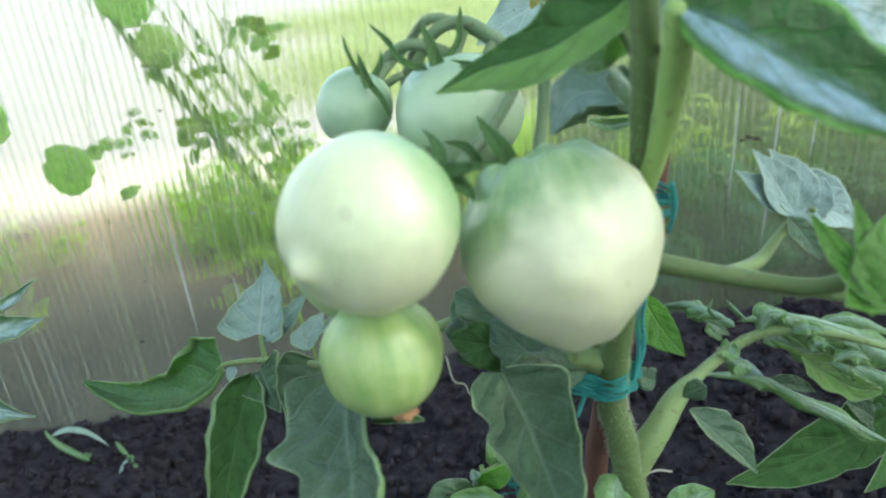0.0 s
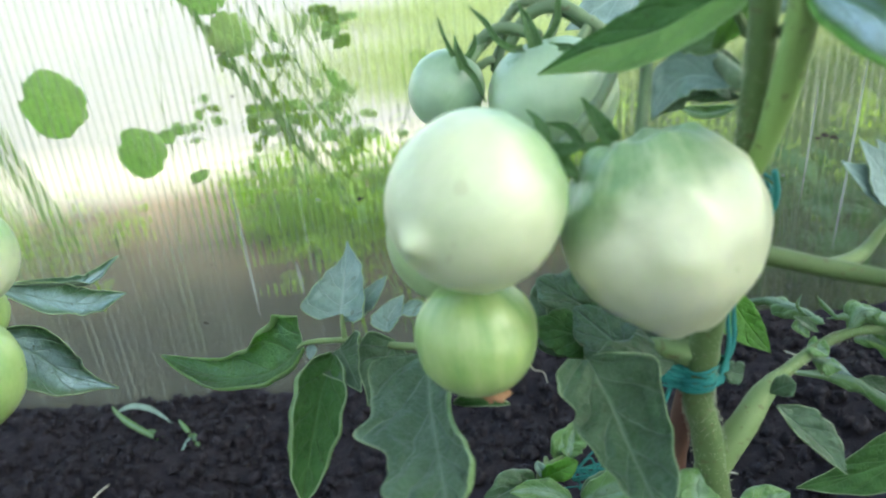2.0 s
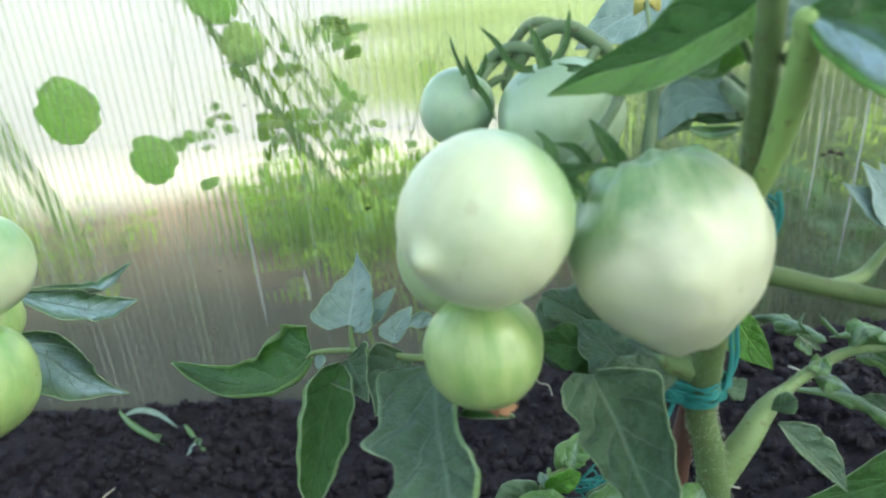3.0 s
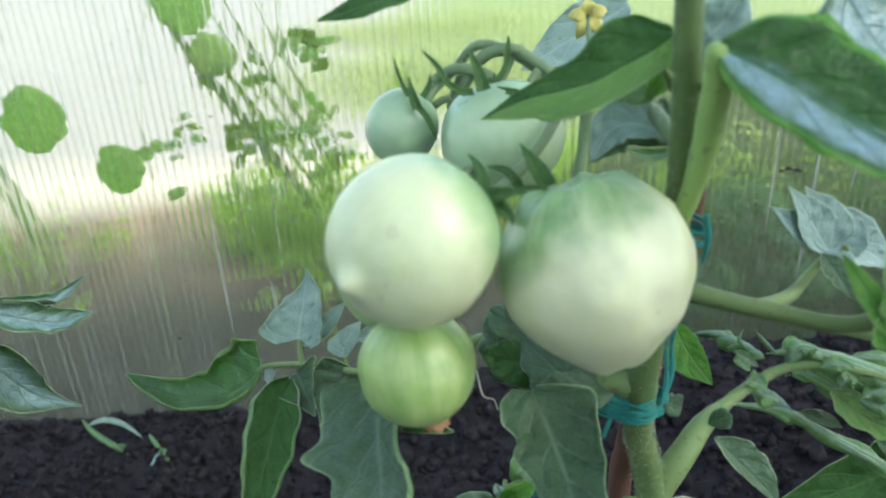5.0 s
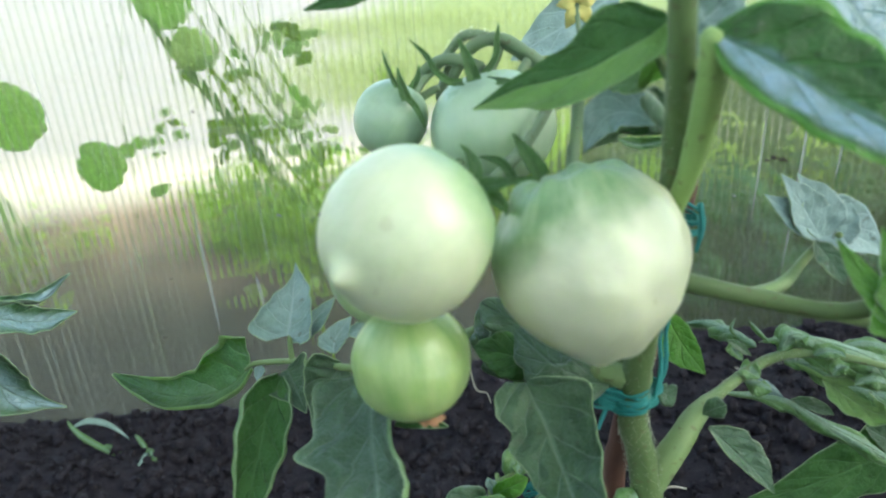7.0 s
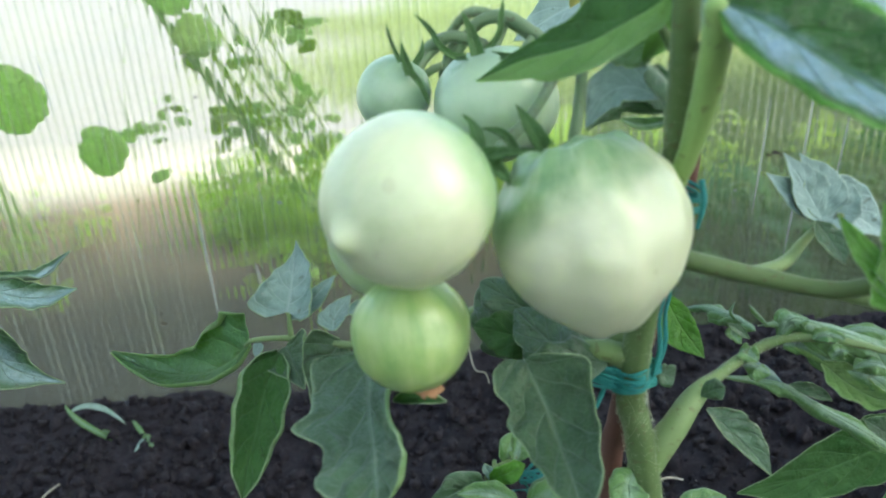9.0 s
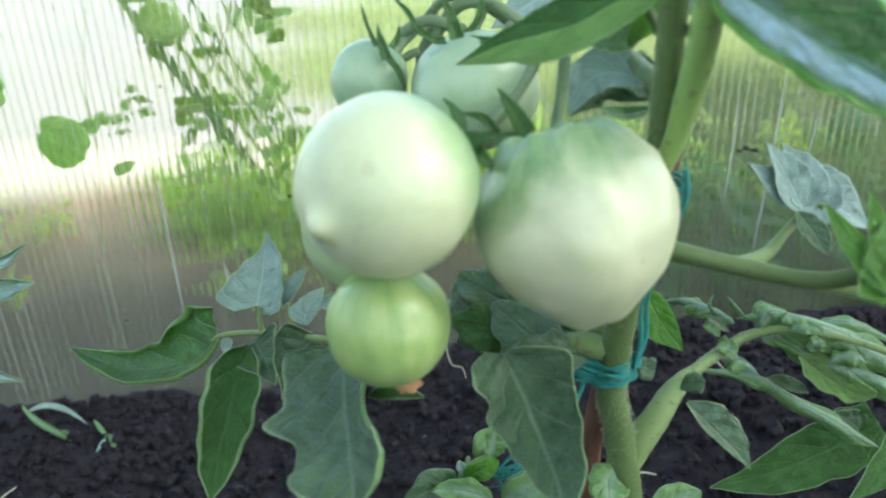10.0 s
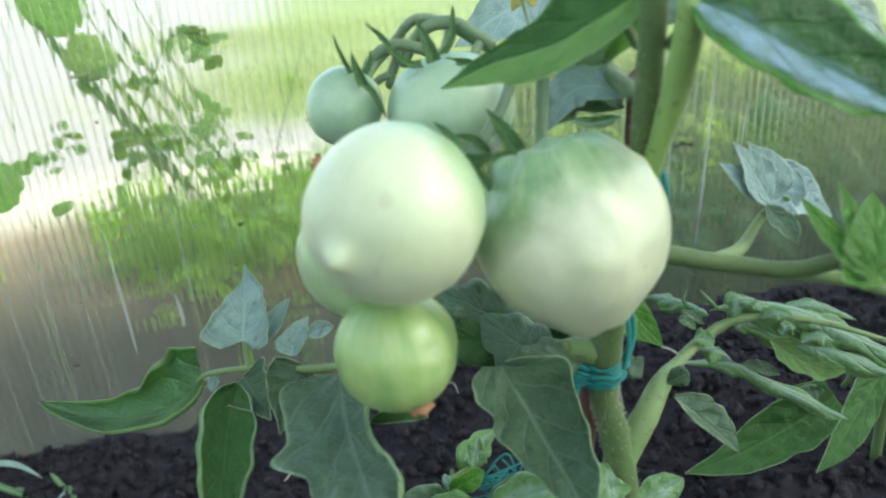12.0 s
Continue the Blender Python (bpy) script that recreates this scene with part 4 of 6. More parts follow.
lobed = blade("leaflet", [(-0.0300, 0.3690, 0.3100), (-0.0280, 0.3760, 0.3190), (-0.0270, 0.3830, 0.3280), (-0.0260, 0.3900, 0.3370)], (0.12, -0.8, 0.6), [9.4, 17.2, 17.5, 15.7, 12.0, 8.9, 4.2, 1.6, 0.5, 0.0], [8.8, 14.1, 14.1, 12.0, 11.0, 10.2, 8.9, 6.3, 2.6, 0.0], rachis, GREY, fold=(8, 10), curl=(28, 34), rim=(20, 95), seed=13, heart=0.45, label="pale three-lobed leaflet standing upright")
blade("lobe", [(-0.0290, 0.3690, 0.3060), (-0.0200, 0.3740, 0.3120), (-0.0080, 0.3810, 0.3220)], FRONT, [0.0, 3.1, 4.7, 5.0, 3.9, 2.4, 0.0], [0.0, 3.9, 5.5, 6.0, 5.2, 3.1, 0.0], lobed, GREY, fold=(10, 10), curl=(28, 30), rim=(30, 30), seed=214, nu=30, nv=7)
blade("leaflet", [(-0.0090, 0.3640, 0.3020), (-0.0080, 0.3710, 0.3060), (-0.0010, 0.3780, 0.3130)], FRONT, [1.5, 6.7, 7.8, 6.3, 4.7, 2.6, 0.0], [1.0, 4.1, 5.2, 4.7, 5.2, 2.6, 0.0], rachis, GREY, fold=(12, 12), rim=(30, 30), seed=14, nu=30, nv=7)
blade("leaflet", [(-0.0020, 0.3710, 0.3070), (0.0040, 0.3720, 0.3090), (0.0100, 0.3730, 0.3090)], FRONT, [0.0, 2.6, 3.6, 3.9, 3.4, 2.1, 0.0], [0.0, 2.6, 3.6, 3.9, 3.4, 2.1, 0.0], rachis, GREY, fold=(15, 15), rim=(40, 40), seed=15, nu=24, nv=6)
blade("leaflet", [(-0.0450, 0.3700, 0.2940), (-0.0460, 0.3680, 0.2920), (-0.0470, 0.3650, 0.2890)], FRONT, [0.0, 1.9, 2.7, 2.4, 1.6, 0.0], [0.0, 1.9, 2.7, 2.4, 1.6, 0.0], rachis, GREY, seed=16, nu=16, nv=4)
blade("leaflet", [(-0.0340, 0.3610, 0.2930), (-0.0380, 0.3450, 0.2860), (-0.0400, 0.3270, 0.2760), (-0.0420, 0.3130, 0.2670), (-0.0430, 0.3030, 0.2590)], (0.05, -0.85, 0.53), [1.0, 10.3, 14.3, 15.6, 14.9, 13.3, 10.8, 6.4, 0.0], [3.1, 11.9, 15.8, 16.6, 15.4, 12.9, 9.3, 4.9, 0.0], rachis, [DEEP, LEAF[1], LEAF[2]], fold=(14, 22), curl=(25, 45), rim=(150, 160), seed=17, quilt=0.03, label="drooping dark leaflet with pale rims")
blade("leaflet", [(-0.0320, 0.3650, 0.2940), (-0.0270, 0.3550, 0.2910), (-0.0200, 0.3400, 0.2870)], FRONT, [1.6, 12.6, 15.6, 13.4, 9.2, 4.5, 0.0], [1.6, 8.9, 12.5, 11.3, 7.1, 3.3, 0.0], rachis, [DULL_TOP, LEAF[1], LEAF[2]], fold=(14, 10), curl=(36, 20), rim=(40, 20), seed=18, nu=36, nv=8)
blade("leaflet", [(-0.0040, 0.3560, 0.3010), (-0.0110, 0.3450, 0.2950), (-0.0160, 0.3320, 0.2850)], FRONT, [1.5, 9.0, 12.0, 10.4, 7.7, 4.2, 0.0], [1.5, 12.6, 16.0, 13.2, 8.4, 3.4, 0.0], rachis, [DULL_TOP, LEAF[1], LEAF[2]], fold=(10, 14), curl=(24, 36), rim=(20, 45), seed=19, nu=40, nv=9, label="bluish leaflet with a pale rim")
blade("leaflet", [(0.0110, 0.3410, 0.3030), (0.0120, 0.3160, 0.2990), (0.0160, 0.2850, 0.2990), (0.0190, 0.2620, 0.3010), (0.0200, 0.2520, 0.2990)], (-0.05, -0.8, 0.6), [1.0, 6.6, 17.2, 18.7, 12.5, 10.4, 11.8, 13.6, 14.9, 15.8, 14.0, 10.8, 6.1, 0.0], [7.2, 21.8, 25.1, 23.7, 23.2, 30.8, 18.6, 19.0, 19.8, 20.5, 18.2, 13.9, 8.0, 0.0], rachis, [DULL_TOP, LEAF[1], LEAF[2]], fold=(8, 8), curl=(30, 16), rim=(170, 30), seed=21, sweep=0.12, heart=0.2, nu=80, nv=14, quilt=0.05, label="broad lobed leaflet hanging over the soil")
blade("leaflet", [(0.0210, 0.3180, 0.2940), (0.0320, 0.3110, 0.3000), (0.0430, 0.3050, 0.3020)], FRONT, [0.0, 3.2, 4.5, 4.9, 4.4, 3.1, 0.0], [0.0, 1.4, 2.0, 2.2, 2.0, 1.3, 0.0], rachis, [DEEP, LEAF[1], LEAF[2]], fold=(25, 15), curl=(40, 20), rim=(40, 40), seed=22, nu=30, nv=7)
blade("leaflet", [(0.0750, 0.3180, 0.3110), (0.0800, 0.3040, 0.3020), (0.0840, 0.2850, 0.2950), (0.0860, 0.2630, 0.2950), (0.0860, 0.2470, 0.2950)], (-0.05, -0.8, 0.6), [2.3, 11.7, 20.6, 24.8, 20.5, 19.0, 16.9, 14.0, 11.3, 7.1, 0.0], [7.7, 14.9, 17.4, 14.2, 16.6, 14.6, 12.2, 10.3, 8.5, 4.8, 0.0], rachis, [DULL_TOP, LEAF[1], LEAF[2]], fold=(6, 10), curl=(36, 16), rim=(60, 15), seed=23, sweep=-0.15, heart=0.2, nu=80, nv=14, quilt=0.045, label="broad dull-green leaflet hanging beside the stem")
for k, (a, b, c, w) in enumerate((
        ((0.0977, 0.3227, 0.3037), (0.0869, 0.3352, 0.3089), (0.0741, 0.3532, 0.3147), 0.030),
        ((0.109, 0.3205, 0.3058), (0.0926, 0.3211, 0.3083), (0.0758, 0.3192, 0.3084), 0.020),
        ((0.0681, 0.3557, 0.288), (0.0692, 0.3579, 0.3014), (0.0689, 0.3656, 0.3147), 0.022),
        ((0.1229, 0.3389, 0.3035), (0.1082, 0.3483, 0.3006), (0.096, 0.3602, 0.3046), 0.030))):
    leaf("leaflet", a, b, c, w, FRONT, rachis, broad=0.4, lobes=3, depth=0.25, fold=0.2, wave=0.12, seed=30 + k)

for k, (a, b, c, w) in enumerate((
        ((0.0924, 0.3513, 0.3061), (0.0763, 0.3588, 0.3141), (0.06, 0.3699, 0.3205), 0.030), ((0.0884, 0.3425, 0.3004), (0.0723, 0.348, 0.305), (0.0559, 0.3558, 0.3054), 0.024), ((0.0695, 0.3556, 0.2884), (0.0656, 0.3649, 0.3024), (0.0639, 0.3794, 0.3177), 0.024), ((0.0872, 0.3565, 0.3033), (0.0797, 0.348, 0.2973), (0.0758, 0.3376, 0.29), 0.018))):
    leaf("leaflet", a, b, c, w, (0.0, -0.8, 0.5), rachis, (LEAF, [DEEP, LEAF[1], LEAF[2]])[k % 2], broad=0.42, lobes=3, depth=0.25, fold=0.3, wave=0.2, seed=340 + k)
stalk("side_stalk", [(-0.0290, 0.3664, 0.2978), (-0.0294, 0.3680, 0.3035), (-0.0292, 0.3690, 0.3095)], [0.0014, 0.0012, 0.001], PALE_STEM, rachis, n=8, segs=8)
# leaflets of the side shoot
blade("leaflet", [(0.1850, 0.3610, 0.2940), (0.1820, 0.3700, 0.2950), (0.1780, 0.3840, 0.2920), (0.1720, 0.3930, 0.2900), (0.1640, 0.4000, 0.2850)], (0.05, -0.62, 0.78), [1.1, 5.8, 7.0, 8.0, 7.2, 5.5, 1.2], [1.1, 6.3, 7.9, 7.1, 6.6, 4.6, 1.2], shoot, YOUNG, seed=42, fold=(-20, -20), curl=(-80, -80), rim=(-20, -20), quilt=0.06, ruffle=0.7, nu=80, nv=9, label="curled crinkled leaflet")
blade("leaflet", [(0.1950, 0.3580, 0.2910), (0.1990, 0.3570, 0.3010), (0.2090, 0.3550, 0.2990), (0.2280, 0.3480, 0.2940), (0.2440, 0.3410, 0.2860), (0.2600, 0.3340, 0.2780), (0.2720, 0.3280, 0.2730)], (0.05, -0.62, 0.78), [2.3, 8.3, 9.8, 11.0, 12.7, 13.4, 13.0, 9.5, 1.2], [2.3, 7.7, 10.1, 13.1, 14.7, 16.4, 14.9, 10.5, 1.2], shoot, YOUNG, seed=43, fold=(-20, -20), curl=(-80, -80), rim=(-20, -20), quilt=0.06, ruffle=0.7, nu=80, nv=9, label="long rolled leaflet arching from the shoot")
blade("leaflet", [(0.1970, 0.3570, 0.2880), (0.2070, 0.3540, 0.2880), (0.2210, 0.3480, 0.2810), (0.2360, 0.3400, 0.2790), (0.2510, 0.3310, 0.2730), (0.2640, 0.3250, 0.2680)], (0.05, -0.62, 0.78), [2.0, 5.8, 8.5, 10.1, 10.1, 8.7, 6.1, 1.2], [2.0, 5.8, 9.1, 11.3, 11.3, 10.2, 6.7, 1.2], shoot, YOUNG, seed=44, fold=(-20, -20), curl=(-80, -80), rim=(-20, -20), quilt=0.06, ruffle=0.7, nu=80, nv=9)
blade("leaflet", [(0.2250, 0.3660, 0.2870), (0.2360, 0.3640, 0.2900), (0.2460, 0.3600, 0.2890), (0.2590, 0.3540, 0.2830)], (0.05, -0.7, 0.7), [0.9, 3.7, 4.3, 4.0, 3.7, 2.5, 0.0], [0.9, 3.7, 4.9, 4.9, 4.3, 2.5, 0.0], shoot, YOUNG, seed=47, fold=(-10, -10), curl=(-50, -30), ruffle=0.3, nu=40, nv=7)
blade("leaflet", [(0.1730, 0.3600, 0.2700), (0.1890, 0.3600, 0.2670), (0.2020, 0.3590, 0.2640), (0.2160, 0.3580, 0.2540), (0.2350, 0.3530, 0.2430), (0.2490, 0.3470, 0.2360), (0.2560, 0.3440, 0.2320)], (0.05, -0.62, 0.78), [2.0, 3.8, 5.4, 7.4, 9.1, 7.7, 4.9, 0.3], [2.0, 3.8, 5.4, 7.4, 8.5, 7.1, 4.2, 0.3], shoot, YOUNG, seed=49, fold=(-20, -20), curl=(-80, -80), rim=(-20, -20), quilt=0.06, ruffle=0.7, nu=80, nv=9, label="long rolled leaflet")
blade("leaflet", [(0.2050, 0.3610, 0.2630), (0.2150, 0.3600, 0.2590), (0.2250, 0.3580, 0.2550)], FRONT, [0.0, 3.1, 4.0, 4.0, 3.1, 0.0], [0.0, 1.8, 2.5, 2.5, 1.9, 0.0], shoot, LEAF, seed=48, nu=24, nv=6, ruffle=0.3)
blade("leaflet", [(0.2120, 0.3500, 0.2820), (0.2210, 0.3450, 0.2750), (0.2300, 0.3380, 0.2710), (0.2390, 0.3320, 0.2720)], FRONT, [1.2, 6.5, 7.7, 7.1, 6.0, 4.2, 0.9], [1.2, 5.9, 7.7, 7.7, 6.6, 4.2, 0.9], shoot, [THIN[1], THIN[1], LEAF[2]], seed=45, fold=(12, 12), curl=(15, 20), rim=(40, 40), ruffle=0.25, nu=44, nv=9, label="yellow-green leaflet turned underside out")
blade("leaflet", [(0.2000, 0.3530, 0.2890), (0.2070, 0.3510, 0.2860), (0.2150, 0.3490, 0.2810)], (0.05, -0.62, 0.78), [0.0, 1.7, 2.3, 2.0, 1.5, 0.0], [0.0, 1.7, 2.3, 2.0, 1.5, 0.0], shoot, [THIN[1], THIN[1], LEAF[2]], seed=46, fold=(-30, -30), curl=(-60, -60), nu=24, nv=5)
blade("leaflet", [(0.2010, 0.3600, 0.2650), (0.1920, 0.3620, 0.2710), (0.1840, 0.3630, 0.2760)], FRONT, [0.0, 2.4, 3.6, 3.6, 2.4, 0.0], [0.0, 2.4, 3.6, 3.6, 2.4, 0.0], shoot, GREY, seed=53, fold=(-20, -20), curl=(-30, -30), nu=24, nv=6)
blade("leaflet", [(0.1810, 0.3660, 0.2940), (0.1760, 0.3670, 0.3000), (0.1770, 0.3680, 0.3050)], (0.05, -0.62, 0.78), [0.0, 1.4, 1.7, 1.7, 1.1, 0.0], [0.0, 1.4, 1.7, 1.7, 1.1, 0.0], shoot, YOUNG, seed=54, fold=(-30, -30), curl=(-60, -60), nu=20, nv=5)
blade("leaflet", [(0.1910, 0.3600, 0.2960), (0.1850, 0.3610, 0.3030), (0.1810, 0.3620, 0.3070)], (0.05, -0.62, 0.78), [0.0, 2.0, 2.5, 2.3, 1.4, 0.0], [0.0, 2.0, 2.5, 2.3, 1.4, 0.0], shoot, YOUNG, seed=55, fold=(-30, -30), curl=(-60, -60), nu=20, nv=5)
blade("leaflet", [(0.1820, 0.3580, 0.2910), (0.1760, 0.3590, 0.2960), (0.1710, 0.3600, 0.2990)], FRONT, [0.0, 1.4, 2.0, 2.0, 1.1, 0.0], [0.0, 1.4, 2.0, 2.0, 1.1, 0.0], shoot, LEAF, seed=56, nu=20, nv=5)
blade("leaflet", [(0.1970, 0.3590, 0.2950), (0.1930, 0.3600, 0.2980), (0.1860, 0.3610, 0.2960)], (0.05, -0.62, 0.78), [0.0, 2.6, 3.4, 2.9, 1.7, 0.0], [0.0, 2.6, 3.4, 2.9, 1.7, 0.0], shoot, YOUNG, seed=57, fold=(-30, -30), curl=(-60, -60), ruffle=0.3, nu=24, nv=6)
blade("leaflet", [(0.1540, 0.3280, 0.2760), (0.1620, 0.3220, 0.2690), (0.1710, 0.3150, 0.2610), (0.1770, 0.3100, 0.2540)], (0.15, -0.85, 0.5), [0.5, 5.8, 8.8, 9.4, 8.3, 5.9, 2.7, 0.0], [0.5, 2.4, 4.0, 4.5, 4.3, 3.2, 1.6, 0.0], shoot, LEAF, seed=50, fold=(6, 18), curl=(12, 20), rim=(20, 30), quilt=0.015, label="small smooth grey-green leaflet")
blade("leaflet", [(0.1470, 0.3770, 0.3060), (0.1530, 0.3680, 0.2940), (0.1620, 0.3580, 0.2820)], FRONT, [1.1, 5.0, 6.7, 6.7, 5.6, 3.4, 0.0], [1.1, 7.3, 10.1, 11.2, 9.5, 5.1, 0.0], shoot, LIME, seed=41, fold=(6, 6), nu=30, nv=7, label="bright green leaflet lit from behind")
# rolled, fluttering leaflets that fan out from the shoot
for k, (a, b, c, w) in enumerate((
        ((0.1778, 0.3585, 0.284), (0.1801, 0.3552, 0.2849), (0.1836, 0.3508, 0.2833), 0.012),
        ((0.1788, 0.3548, 0.2791), (0.183, 0.3508, 0.2807), (0.1878, 0.3459, 0.2796), 0.012),
        ((0.2128, 0.3442, 0.2873), (0.2156, 0.3444, 0.2907), (0.2187, 0.3428, 0.2916), 0.009),
        ((0.1954, 0.3567, 0.2934), (0.2006, 0.357, 0.2994), (0.2056, 0.3549, 0.3014), 0.011),
        ((0.1779, 0.3683, 0.2918), (0.1771, 0.3656, 0.2888), (0.1799, 0.3616, 0.2868), 0.008),
        ((0.2206, 0.3397, 0.2848), (0.2272, 0.3387, 0.2886), (0.2336, 0.335, 0.2863), 0.012),
        ((0.2061, 0.3503, 0.2942), (0.2117, 0.3484, 0.2972), (0.2176, 0.345, 0.2961), 0.01))):
    leaf("leaflet", a, b, c, w, (0.1, -0.6 + 0.12 * (k % 3), 0.75), shoot, YOUNG, broad=0.42, lobes=3, depth=0.2, fold=0.5 - 0.9 * (k % 2), curl=0.2, wave=0.25, seed=900 + k, nu=16, nv=5)
leaf("leaflet", (0.1523, 0.3325, 0.2792), (0.1565, 0.3307, 0.2833), (0.1607, 0.3291, 0.2859), 0.010, FRONT, shoot, broad=0.6, seed=51, nu=14, nv=4)
leaf("leaflet", (0.1302, 0.3309, 0.2958), (0.1342, 0.3283, 0.2945), (0.1387, 0.3278, 0.2929), 0.012, FRONT, shoot, broad=0.6, lobes=2, depth=0.2, seed=52, nu=14, nv=4)

# leaves above
stalk("side_stalk", [(0.1130, 0.3040, 0.4410), (0.1160, 0.3020, 0.4390), (0.1190, 0.3000, 0.4330)], [0.0012, 0.0014, 0.0017], STEM, top_stalk, n=10, segs=8)
stalk("side_stalk", [(0.1250, 0.2910, 0.4340), (0.1250, 0.2840, 0.4390), (0.1260, 0.2760, 0.4420)], [0.0016, 0.0013, 0.0010], STEM, top_stalk, n=10, segs=8)
# the lighter near half is painted on with the thin leaf's underside green
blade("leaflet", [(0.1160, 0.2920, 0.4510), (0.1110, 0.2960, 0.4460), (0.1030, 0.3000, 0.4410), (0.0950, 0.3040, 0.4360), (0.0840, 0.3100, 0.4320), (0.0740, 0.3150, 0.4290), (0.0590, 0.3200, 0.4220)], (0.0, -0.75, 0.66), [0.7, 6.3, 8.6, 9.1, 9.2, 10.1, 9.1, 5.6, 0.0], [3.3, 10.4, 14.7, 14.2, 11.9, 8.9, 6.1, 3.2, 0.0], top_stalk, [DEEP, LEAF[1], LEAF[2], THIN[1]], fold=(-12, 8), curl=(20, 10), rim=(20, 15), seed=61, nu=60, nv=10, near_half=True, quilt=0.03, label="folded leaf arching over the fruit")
blade("leaflet", [(0.1210, 0.3120, 0.4370), (0.1130, 0.3190, 0.4310), (0.1050, 0.3270, 0.4260)], FRONT, [0.8, 5.6, 7.6, 7.7, 6.5, 4.1, 0.0], [0.8, 4.0, 5.2, 4.8, 3.7, 2.0, 0.0], top_stalk, [LEAF[1], LEAF[1], LEAF[2]], seed=62, fold=(14, 14), ruffle=0.25, nu=36, nv=8)
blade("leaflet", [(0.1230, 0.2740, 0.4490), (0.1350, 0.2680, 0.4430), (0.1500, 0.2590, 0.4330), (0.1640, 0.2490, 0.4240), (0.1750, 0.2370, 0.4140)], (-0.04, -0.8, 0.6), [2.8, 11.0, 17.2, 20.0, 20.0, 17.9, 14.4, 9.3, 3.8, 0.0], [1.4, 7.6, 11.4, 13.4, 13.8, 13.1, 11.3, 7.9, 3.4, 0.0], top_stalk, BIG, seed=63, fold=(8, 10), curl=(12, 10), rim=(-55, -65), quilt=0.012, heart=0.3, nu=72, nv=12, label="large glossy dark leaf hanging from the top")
blade("leaflet", [(0.1240, 0.3030, 0.4430), (0.1180, 0.3080, 0.4360), (0.1130, 0.3140, 0.4260)], FRONT, [1.5, 4.2, 5.0, 4.3, 2.4, 0.0], [1.5, 3.9, 4.7, 3.9, 2.0, 0.0], top_stalk, [THIN[1], THIN[1], LEAF[2]], seed=67, fold=(14, 14), ruffle=0.2, nu=34, nv=7)
leaf("leaflet", (0.1719, 0.3136, 0.4598), (0.1847, 0.3045, 0.4389), (0.2041, 0.2868, 0.4122), 0.045, (0.2, -0.8, 0.55), top_stalk, SHEENED, broad=0.45, fold=0.15, wave=0.06, seed=64)
leaf("leaflet", (0.121, 0.3107, 0.443), (0.1306, 0.3066, 0.448), (0.14, 0.3048, 0.4594), 0.022, FRONT, top_stalk, GREY, broad=0.5, fold=0.15, seed=65)
leaf("leaflet", (0.0535, 0.3268, 0.4734), (0.0302, 0.3302, 0.4636), (0.0042, 0.3312, 0.4569), 0.012, (0, -0.7, 0.7), top_stalk, [DEEP, LEAF[1], LEAF[2]], broad=0.45, round_=1.6, fold=0.3, seed=66)
stalk("side_stalk", [(0.1190, 0.2900, 0.500), (0.090, 0.315, 0.490), (0.0535, 0.3268, 0.4734)], [0.002, 0.0016, 0.0012], GREEN_STEM, top_stalk, n=12)
# grey lobed leaf and the lime one on the branch
grey_leaf = blade("leaflet", [(0.1890, 0.3280, 0.3620), (0.1810, 0.3280, 0.3750), (0.1720, 0.3300, 0.3880)], FRONT, [2.0, 5.9, 7.3, 6.5, 4.5, 1.9, 0.0], [2.7, 7.8, 8.5, 7.7, 5.7, 2.6, 0.0], grey_stalk, MEALY, seed=72, fold=(8, 8), curl=(8, 8), rim=(10, 10), quilt=0.02, ruffle=0.12, nu=36, nv=7, label="pale grey-green lobed leaflet")
blade("lobe", [(0.1880, 0.3280, 0.3620), (0.1770, 0.3280, 0.3720), (0.1660, 0.3290, 0.3810)], FRONT, [2.0, 3.9, 4.8, 4.8, 3.8, 1.9, 0.0], [2.0, 6.6, 7.7, 6.5, 4.5, 1.9, 0.0], grey_leaf, MEALY, seed=71, fold=(8, 8), curl=(8, 8), rim=(10, 10), quilt=0.02, ruffle=0.12, nu=36, nv=7)
blade("lobe", [(0.1900, 0.3280, 0.3620), (0.1860, 0.3300, 0.3750), (0.1790, 0.3320, 0.3870)], FRONT, [2.7, 5.9, 7.3, 6.6, 4.6, 1.9, 0.0], [2.7, 9.3, 10.5, 9.2, 6.5, 2.6, 0.0], grey_leaf, MEALY, seed=75, fold=(8, 8), curl=(8, 8), rim=(10, 10), quilt=0.02, ruffle=0.12, nu=36, nv=7)
blade("lobe", [(0.1900, 0.3290, 0.3610), (0.1970, 0.3300, 0.3690), (0.1990, 0.3320, 0.3770)], FRONT, [2.7, 7.9, 9.4, 8.0, 5.5, 2.0, 0.0], [2.7, 7.4, 8.7, 7.5, 4.7, 2.0, 0.0], grey_leaf, MEALY, seed=76, fold=(8, 8), curl=(8, 8), rim=(10, 10), quilt=0.02, ruffle=0.12, nu=36, nv=7)
blade("leaflet", [(0.1880, 0.3280, 0.3620), (0.2000, 0.3280, 0.3630), (0.2160, 0.3260, 0.3530)], FRONT, [2.7, 12.1, 14.2, 12.3, 8.1, 3.6, 0.0], [1.2, 5.9, 8.0, 8.0, 6.1, 2.8, 0.0], grey_stalk, MEALY, seed=73, fold=(8, 8), curl=(8, 8), rim=(10, 10), quilt=0.02, ruffle=0.12, nu=36, nv=7)
